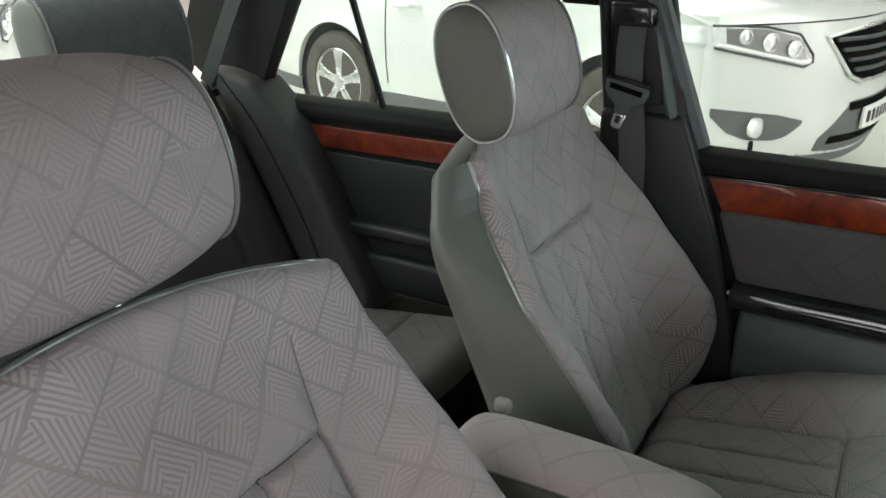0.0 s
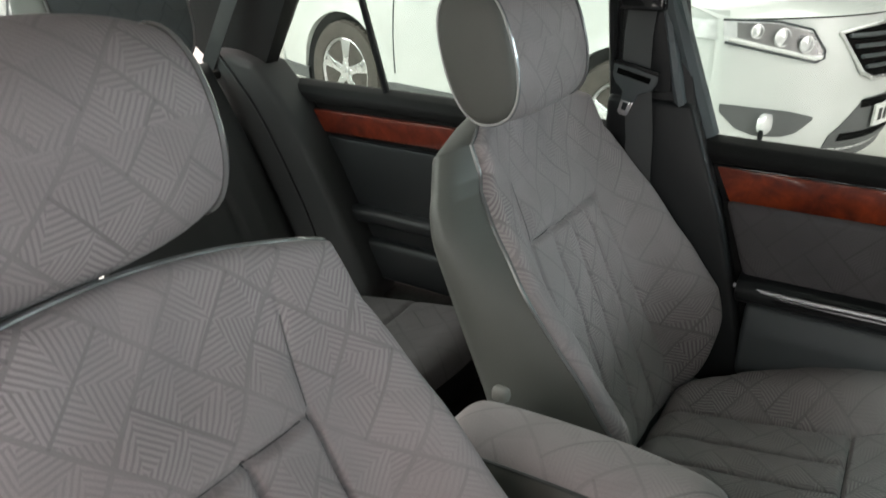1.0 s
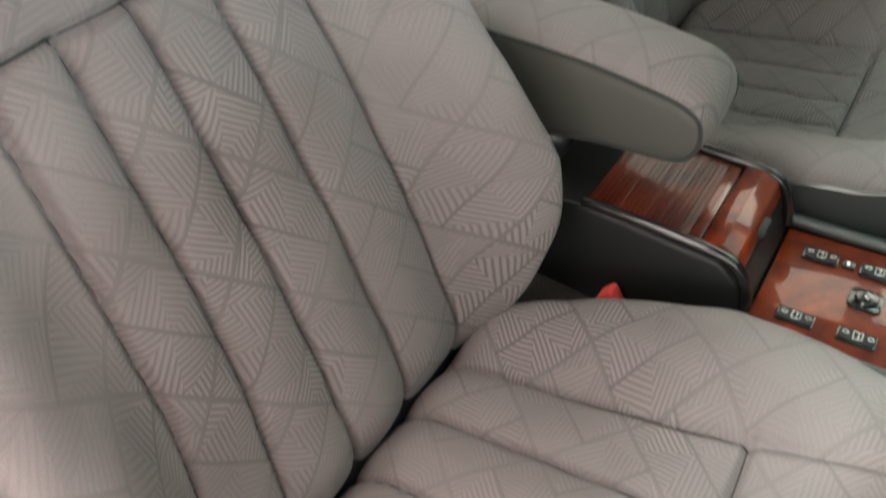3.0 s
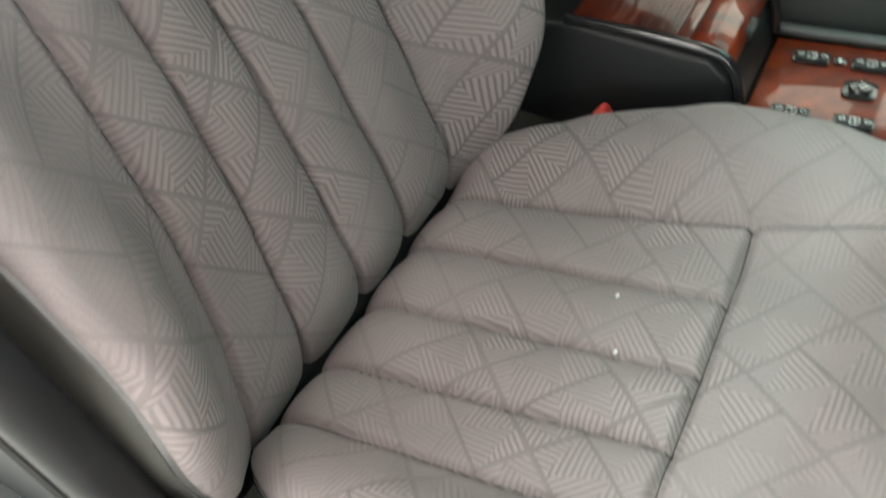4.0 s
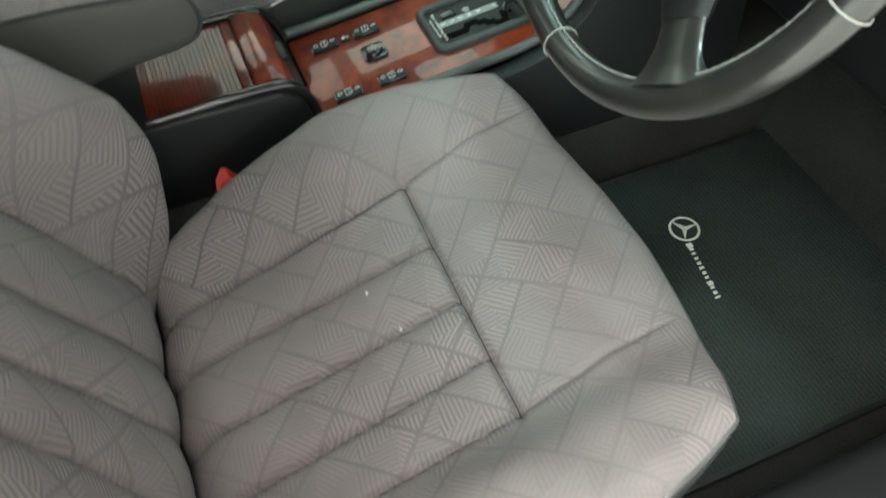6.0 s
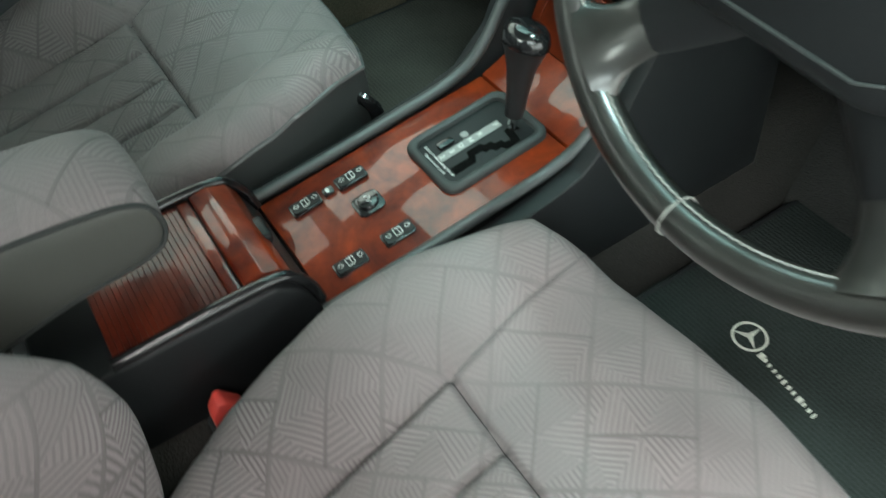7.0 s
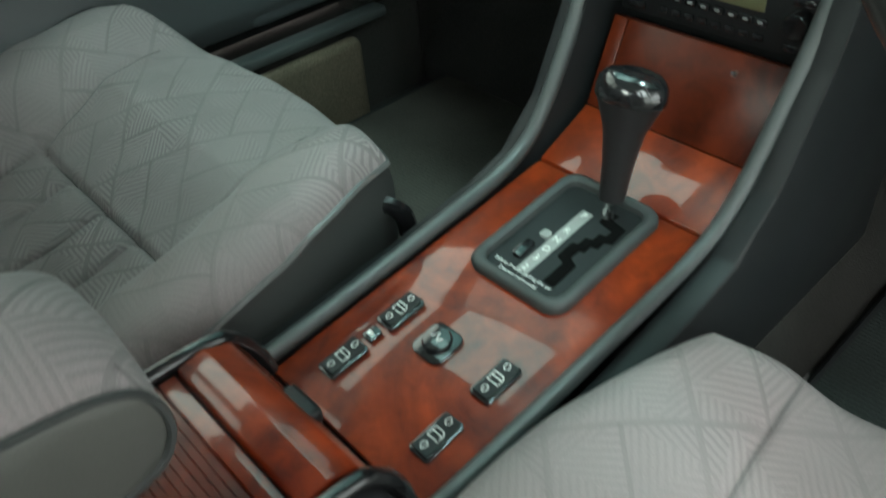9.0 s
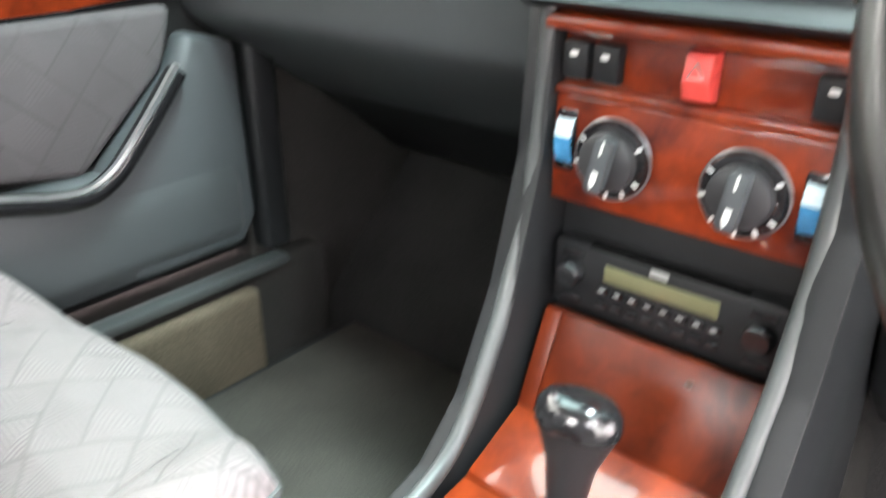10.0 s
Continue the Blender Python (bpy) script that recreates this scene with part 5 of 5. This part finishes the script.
# ---- floor mats ----
for nm, x0, x1, y0, y1, lab in (("floor_mat", 0.16, 0.60, 0.14, 0.66, "dark ribbed carpet mat with a pale emblem in the driver's footwell"), ("floor_mat", -0.62, -0.16, 0.16, 0.66, "plain grey ribbed carpet mat in the passenger footwell")):
    mt = thing(nm, ((x0 + x1) / 2, (y0 + y1) / 2, FZ), lab, "floor mat", "floor mats")
    o = [(a + (x0 + x1) / 2, b + (y0 + y1) / 2) for a, b in rounded(x1 - x0, y1 - y0, 0.05)]
    part("carpet", prism(o, "z", FZ + 0.001, FZ + 0.014, 0.003), MAT_CLOTH if x0 > 0 else FOOT_MAT, mt)
    part("binding", tube([(a, b, FZ + 0.009) for a, b in o], 0.006, True, 6), BLACK, mt)
    if x0 > 0:
        c = Vector((0.281, 0.400, FZ + 0.0155))
        em = part("emblem_ring", tube([c + Vector((0.0205 * math.cos(2 * math.pi * k / 40), 0.0205 * math.sin(2 * math.pi * k / 40), 0)) for k in range(40)], 0.0018, True, 6, flat=0.5, up=(0, 0, 1)), EMBROIDERY, mt, "pale embroidered ring emblem")
        for k in range(3):
            a = radians(90 + 120 * k)
            t, s = Vector((math.cos(a), math.sin(a), 0)), Vector((-math.sin(a), math.cos(a), 0))
            bm = bmesh.new()
            bm.faces.new([bm.verts.new(q) for q in (c + s * 0.0035, c - s * 0.0035, c + t * 0.0195)])
            got = bmesh.ops.extrude_face_region(bm, geom=bm.faces[:])["geom"]
            bmesh.ops.translate(bm, verts=[g for g in got if isinstance(g, bmesh.types.BMVert)], vec=(0, 0, 0.0012))
            part("emblem_spoke", bm, EMBROIDERY, em)
        for i, (w, h) in enumerate(((0.014, 0.014), (0.008, 0.009), (0.006, 0.009), (0.007, 0.009), (0.008, 0.009), (0.007, 0.012), (0.008, 0.009), (0.006, 0.009), (0.012, 0.013), (0.007, 0.009), (0.008, 0.009), (0.005, 0.013))):
            x, yb = 0.305 + i * 0.0082, 0.390 - i * 0.0013
            part("emblem_bar", block(x, x + w * 0.55, yb - h * 0.3, yb + h * 0.3, FZ + 0.0145, FZ + 0.0158, 0.0003), EMBROIDERY, mt)


# ---- vehicles outside ----
def white_suv(at, heading, label):
    """A tall white estate car; u runs forward from the rear axle, v inboard from its right side, w up."""
    car = thing("parked_car", at, label, "car", "parked cars")
    base = Matrix.Translation(at) @ Matrix.Rotation(radians(heading), 4, "Z")
    W, WB = 1.89, 2.27

    def P(u, v, w):
        return base @ Vector((u, v, w))

    def low(u):
        z = 0.33
        for c in (0.0, WB):
            d = abs(u - c)
            if d < 0.425:
                z = max(z, 0.36 + math.sqrt(0.425 ** 2 - d * d))
        return z

    def inset(u):
        return 0.02 + 0.10 * max(0.0, (-u - 0.35) / 0.5) ** 2 + 0.20 * max(0.0, (u - 2.57) / 0.5) ** 2

    us = sorted(set([round(-0.85 + i * 0.05, 3) for i in range(83)] + [c + s * 0.42 for c in (0, WB) for s in (-1, 1)]))
    us = [u for u in us if u <= 2.79]
    top = lambda u: 0.98 + 0.04 * math.sin((u + 0.8) / 4 * math.pi)
    for side in (0, 1):
        bm = bmesh.new()
        rings = []
        for u in us:
            z0, z1 = low(u), top(u)
            ring = []
            for k in range(9):
                t = k / 8
                z = z0 + (z1 - z0) * t
                bulge = 0.03 * math.sin(min(1.0, max(0.0, (z - 0.3) / 0.75)) * math.pi)
                flare = 0.016 * max([0.0] + [math.exp(-((math.hypot(u - c, z - 0.36) - 0.43) / 0.035) ** 2) for c in (0.0, WB)])
                v = inset(u) - bulge - flare + 0.02
                ring.append(bm.verts.new(P(u, v if side == 0 else W - v, z)))
            v0 = inset(u) + 0.10
            ring.insert(0, bm.verts.new(P(u, v0 if side == 0 else W - v0, z0)))
            rings.append(ring)
        for a, b in zip(rings, rings[1:]):
            for k in range(9):
                bm.faces.new((a[k], a[k + 1], b[k + 1], b[k]))
        part("body_side", bm, PAINT, car, "", 1.0)
    # cabin above the waistline
    rings, bm = [], bmesh.new()
    for u, z, h in ((-0.86, 1.0, 0.35), (-0.75, 1.35, 0.2), (-0.55, 1.62, 0.16), (0.6, 1.70, 0.14), (1.1, 1.68, 0.14), (1.82, 1.10, 0.06), (1.87, 1.05, 0.04)):
        rings.append([bm.verts.new(P(u, v, w)) for v, w in ((0.03, 1.0), (h * 0.6 + 0.02, z * 0.55 + 0.45), (h + 0.08, z), (W - h - 0.08, z), (W - h * 0.6 - 0.02, z * 0.55 + 0.45), (W - 0.03, 1.0))])
    for a, b in zip(rings, rings[1:]):
        for k in range(5):
            bm.faces.new((a[k], a[k + 1], b[k + 1], b[k]))
    bm.faces.new(rings[0])
    part("cabin", bm, PAINT, car, "", 0.5)
    part("tail", prism([(P(-0.86, 0.13, 0).x, P(-0.86, 0.13, 0).y), (P(-0.86, W - 0.13, 0).x, P(-0.86, W - 0.13, 0).y), (P(-0.80, W - 0.1, 0).x, P(-0.80, W - 0.1, 0).y), (P(-0.80, 0.1, 0).x, P(-0.80, 0.1, 0).y)], "z", at[2] + 0.35, at[2] + 1.05), PAINT, car)
    # lower cladding, split by the wheels
    for u0, u1 in ((-0.84, -0.40), (0.41, 1.86), (2.67, 2.81)):
        bm = bmesh.new()
        rr = []
        n = 8
        for i in range(n + 1):
            u = u0 + (u1 - u0) * i / n
            v = inset(u)
            rr.append([bm.verts.new(P(u, q, w)) for q, w in ((v + 0.03, 0.36), (v - 0.005, 0.35), (v - 0.002, 0.27), (v + 0.08, 0.235), (v + 0.10, 0.36))])
        for a, b in zip(rr, rr[1:]):
            for k in range(4):
                bm.faces.new((a[k], a[k + 1], b[k + 1], b[k]))
        part("cladding", bm, CLADDING, car, "grey plastic lower cladding")
    part("underbody", block(0.0, 2.67, 0.25, 1.64, 0.25, 0.9, 0), BLACK, car).data.transform(Matrix.Translation(-Vector(at)) @ base @ Matrix.Translation(Vector(at)))
    # wheels
    for cu in (0.0, WB):
        for vs, out in ((0.02, -1), (W - 0.02, 1)):
            m = base @ Matrix.Translation((cu, vs, 0.36)) @ Matrix.Rotation(radians(90), 4, "X") @ (Matrix.Rotation(math.pi, 4, "X") if out > 0 else Matrix.Identity(4))
            part("arch_liner", lathe([(0.415, -0.25), (0.43, -0.02), (0.422, -0.018), (0.05, -0.2)], m, 36), BLACK, car)
            wh = part("wheel", lathe([(0.24, -0.22), (0.345, -0.22), (0.36, -0.18), (0.36, -0.03), (0.345, 0.0), (0.30, 0.012), (0.248, 0.002), (0.24, -0.02)], m, 48), TYRE, car, "black tyre on a silver alloy rim")
            for k in range(44):
                a = 2 * math.pi * k / 44
                mm = m @ Matrix.Rotation(a, 4, "Z") @ Matrix.Translation((0.358, 0, -0.028))
                bm = block(-0.006, 0.005, -0.017, 0.017, -0.03, 0.012, 0.003, 1)
                bmesh.ops.transform(bm, matrix=mm, verts=bm.verts)
                if k == 0:
                    first = part("tread_block", bm, TYRE, wh)
                else:
                    bm.free()
                    ob = new("tread_block", first.data)
                    ob.parent = wh
                    ob.matrix_basis = Matrix.Translation(-Vector(at)) @ m @ Matrix.Rotation(a, 4, "Z") @ m.inverted() @ Matrix.Translation(Vector(at))
            rim = part("rim", lathe([(0.243, -0.16), (0.246, -0.008), (0.238, -0.004), (0.228, -0.016), (0.222, -0.16)], m, 48), ALLOY, wh, "bright alloy rim")
            part("brake", lathe([(0.17, -0.15), (0.17, -0.12), (0.02, -0.12)], m, 32), BLACK, wh)
            for k in range(5):
                mm = m @ Matrix.Rotation(2 * math.pi * k / 5 + 0.3, 4, "Z")
                o = [(0.03, -0.032), (0.13, -0.030), (0.232, -0.052), (0.232, 0.052), (0.13, 0.030), (0.03, 0.032)]
                bm = prism(o, "z", -0.055, -0.012, 0.008, 2)
                bmesh.ops.transform(bm, matrix=mm, verts=bm.verts)
                part("spoke", bm, ALLOY, rim)
                bm = lathe([(0.008, -0.02), (0.008, -0.009), (0.005, -0.007)], mm @ Matrix.Translation((0.06, 0, 0)), 8)
                part("wheel_nut", bm, CHROME, rim)
            part("hub_cap", lathe([(0.04, -0.03), (0.038, -0.008), (0.02, -0.004)], m, 24), ALLOY, rim)

    # nose: curved in plan, with lamps and grille on it
    def nose(q, w, off=0.0):
        a = abs(q) / (W / 2)
        u = 3.31 - 0.56 * a ** 2.6 - 0.05 * max(0.0, (w - 0.62) / 0.4) ** 2 - 0.06 * max(0.0, (0.42 - w) / 0.2) + off
        return P(u, W / 2 + q * (1 - 0.02 * a) + 0.0, w) + (base.to_3x3() @ Vector((0, (q / (W / 2)) * off * 0.8, 0)))

    def patch(name, q0, q1, zb, zt, off, material, parent, label="", n=24, rows=6, thick=0.02):
        bm = bmesh.new()
        g = []
        for i in range(n + 1):
            q = q0 + (q1 - q0) * i / n
            col = [bm.verts.new(nose(q, zb(q) + (zt(q) - zb(q)) * j / rows, off)) for j in range(rows + 1)]
            g.append([bm.verts.new(nose(q, zb(q), off - thick))] + col + [bm.verts.new(nose(q, zt(q), off - thick))])
        for a, b in zip(g, g[1:]):
            for k in range(len(a) - 1):
                bm.faces.new((a[k], a[k + 1], b[k + 1], b[k]))
        bm.faces.new(g[0]), bm.faces.new(g[-1][::-1])
        bmesh.ops.recalc_face_normals(bm, faces=bm.faces)
        return part(name, bm, material, parent, label, 1.0)

    def lerp(*kn):
        xs, ys = [k[0] for k in kn], [k[1] for k in kn]
        return lambda q: float(np.interp(q, xs, ys))

    E_ = W / 2
    patch("bumper", -E_, E_, lambda q: 0.30 + 0.03 * (abs(q) / E_) ** 2, lambda q: 0.985 - 0.03 * (abs(q) / E_) ** 2, 0.0, PAINT, car, "white front bumper", 60, 14)
    # bonnet
    bm, g = bmesh.new(), []
    for i in range(25):
        q = -E_ + 2 * E_ * i / 24
        f = nose(q, 0.985 - 0.03 * (abs(q) / E_) ** 2)
        b = P(1.85, W / 2 + q * 0.96, 1.09 + 0.04 * (1 - (q / E_) ** 2))
        g.append([bm.verts.new(f.lerp(b, t) + Vector((0, 0, 0.05 * math.sin(t * math.pi) ** 0.8))) for t in (0, 0.04, 0.1, 0.2, 0.4, 0.6, 0.8, 1.0)])
    for a, b in zip(g, g[1:]):
        for k in range(7):
            bm.faces.new((a[k], a[k + 1], b[k + 1], b[k]))
    part("bonnet", bm, PAINT, car, "", 1.0)
    part("bonnet_gap", tube([nose(-E_ * 0.98 + 1.96 * E_ * i / 40, 0.983 - 0.03 * (0.98 * abs(i - 20) / 20) ** 2, 0.002) for i in range(41)], 0.004, False, 5), BLACK, car)
    grille = patch("grille", -0.54, 0.54, lerp((-0.54, 0.885), (-0.41, 0.71), (-0.32, 0.68), (0.32, 0.68), (0.41, 0.71), (0.54, 0.885)), lerp((-0.54, 0.90), (0, 0.95), (0.54, 0.90)), 0.006, SLOT, car, "dark grille with chrome surround", 24, 4)
    for w in (0.735, 0.785, 0.835, 0.885):
        hw = 0.36 + (w - 0.70) * 0.78
        part("grille_bar", tube([nose(-hw + 2 * hw * i / 12, w, 0.014) for i in range(13)], 0.0105, False, 6), GREY, grille)
    ring = [(-0.548, 0.898), (-0.415, 0.71), (-0.32, 0.673), (0, 0.67), (0.32, 0.673), (0.415, 0.71), (0.548, 0.898), (0.24, 0.94), (0, 0.955), (-0.24, 0.94)]
    part("grille_surround", tube([nose(a, b, 0.012) for a, b in ring], 0.012, True, 8), ALLOY, grille, "silver grille surround")
    part("badge", tube([nose(0.075 * math.cos(2 * math.pi * k / 24), 0.882 + 0.042 * math.sin(2 * math.pi * k / 24), 0.03) for k in range(24)], 0.0085, True, 8), CHROME, grille, "plain chrome oval badge")
    part("badge_bar", tube([nose(-0.02, 0.864, 0.03), nose(0.0, 0.882, 0.032), nose(0.02, 0.90, 0.03)], 0.008, False, 6), CHROME, grille)
    for s in (-1, 1):
        srt = lambda kn: lerp(*sorted((s * -a, b) for a, b in kn))
        q0, q1 = sorted((s * -0.615, s * -0.935))
        hl = patch("headlight", q0, q1, srt([(0.615, 0.785), (0.65, 0.765), (0.78, 0.805), (0.935, 0.855)]), srt([(0.615, 0.82), (0.665, 0.915), (0.78, 0.950), (0.935, 0.955)]), 0.006, LAMP, car, "clear multi-reflector headlamp", 24, 6)
        bm, g = bmesh.new(), []
        for i in range(9):
            u = 2.765 - 0.042 * i
            row = []
            for z in np.linspace(0.850 + 0.006 * i, 0.952, 5):
                v = inset(u) - 0.03 * math.sin((z - 0.3) / 0.75 * math.pi) + 0.004
                row.append(bm.verts.new(P(u, v if s < 0 else W - v, z)))
            g.append(row)
        for a, b in zip(g, g[1:]):
            for k in range(4):
                bm.faces.new((a[k], a[k + 1], b[k + 1], b[k]))
        part("lamp_wing", bm, LAMP, hl, "", 1.0)
        part("lamp_edge", tube([nose(s * -a, b, 0.010) for a, b in ((0.665, 0.915), (0.615, 0.82), (0.615, 0.785), (0.65, 0.765), (0.78, 0.803), (0.935, 0.853))], 0.006, False, 6), GREY, hl)
        part("lamp_edge", tube([nose(s * -a, b, 0.008) for a, b in ((0.665, 0.916), (0.78, 0.951), (0.935, 0.956))], 0.006, False, 6), GREY, hl)
        part("marker_strip", tube([nose(s * -a, b, 0.012) for a, b in ((0.63, 0.788), (0.66, 0.782), (0.78, 0.820), (0.925, 0.868))], 0.009, False, 8), PLATE, hl, "pale strip along the lamp's foot")
        patch("bezel", *sorted((s * -0.622, s * -0.90)), srt([(0.622, 0.805), (0.66, 0.797), (0.78, 0.832), (0.90, 0.875)]), srt([(0.622, 0.818), (0.668, 0.902), (0.78, 0.940), (0.90, 0.944)]), 0.009, SATIN, hl, "", 12, 3, 0.003)
        for a, b, r in ((0.690, 0.850, 0.040), (0.772, 0.880, 0.044), (0.848, 0.905, 0.034)):
            c = nose(s * -a, b, 0.010)
            dr = (nose(s * -a, b, 0.05) - nose(s * -a, b, 0.0)).normalized()
            m = Matrix.Translation(c) @ dr.to_track_quat("Z", "Y").to_matrix().to_4x4()
            part("reflector", lathe([(r, 0.0), (r, 0.008), (r * 0.86, 0.009), (r * 0.8, 0.002), (r * 0.5, 0.004), (r * 0.3, 0.010)], m, 24), LAMP, hl)
        fq0, fq1 = sorted((s * -0.62, s * -0.93))
        pod = patch("fog_lamp_recess", fq0, fq1, srt([(0.62, 0.485), (0.68, 0.42), (0.73, 0.40), (0.82, 0.405), (0.88, 0.44), (0.93, 0.52)]), srt([(0.62, 0.50), (0.72, 0.53), (0.93, 0.56)]), 0.005, CLADDING, car, "grey recess round the fog lamp", 18, 5)
        c = nose(s * -0.79, 0.468, 0.012)
        dr = (base.to_3x3() @ Vector((1, -0.25 * s, 0))).normalized()
        m = Matrix.Translation(c) @ dr.to_track_quat("Z", "Y").to_matrix().to_4x4()
        part("fog_lamp", lathe([(0.052, -0.02), (0.052, 0.004), (0.044, 0.010), (0.03, 0.012)], m, 28), LAMP, pod, "round white fog lamp")
    patch("lower_grille", -0.52, 0.52, lerp((-0.52, 0.33), (-0.4, 0.32), (0.4, 0.32), (0.52, 0.33)), lerp((-0.52, 0.40), (-0.34, 0.575), (0.34, 0.575), (0.52, 0.40)), 0.005, CLADDING, car, "dark grey lower grille", 24, 6)
    for w in (0.55, 0.385):
        patch("air_slot", -0.36 + 0.1 * (w < 0.5) * -1, 0.36 + 0.1 * (w < 0.5), lambda q: w - 0.022, lambda q: w + 0.018, 0.010, SLOT, car, "", 16, 2, 0.01)
    patch("splitter", -0.80, 0.80, lambda q: 0.255, lambda q: 0.325, 0.0, CLADDING, car, "grey lower lip", 30, 3)
    pl = patch("number_plate", -0.26, 0.26, lambda q: 0.425, lambda q: 0.535, 0.03, PLATE, car, "white number plate with unreadable dark bars", 12, 2, 0.012)
    for i in range(7):
        q = 0.20 - i * 0.064
        patch("plate_bar", q - 0.040, q - 0.002, lambda z: 0.45, lambda z: 0.512, 0.0325, BLACK, pl, "", 2, 1, 0.002)
    # door shut lines and a handle on the near side
    for u in (0.52, 1.25, 1.85):
        part("shut_line", tube([P(u, inset(u) - 0.03 * math.sin((w - 0.3) / 0.75 * math.pi) + 0.016, w) for w in (0.42, 0.55, 0.7, 0.85, 0.97)], 0.004, False, 5), GREY, car)
    for u in (0.62, 1.38):
        part("door_handle", tube([P(u, inset(u) - 0.02, 0.93), P(u + 0.03, inset(u) - 0.055, 0.935), P(u + 0.17, inset(u) - 0.055, 0.94), P(u + 0.2, inset(u) - 0.02, 0.94)], 0.014, False, 8), PAINT, car)
    return car


suv = white_suv((-3.71, -3.60, GROUND), 79.4, "white estate car with alloy wheels parked beside the car")
white_suv((-0.475, -7.9, GROUND), 90.0, "white estate car parked behind the car")
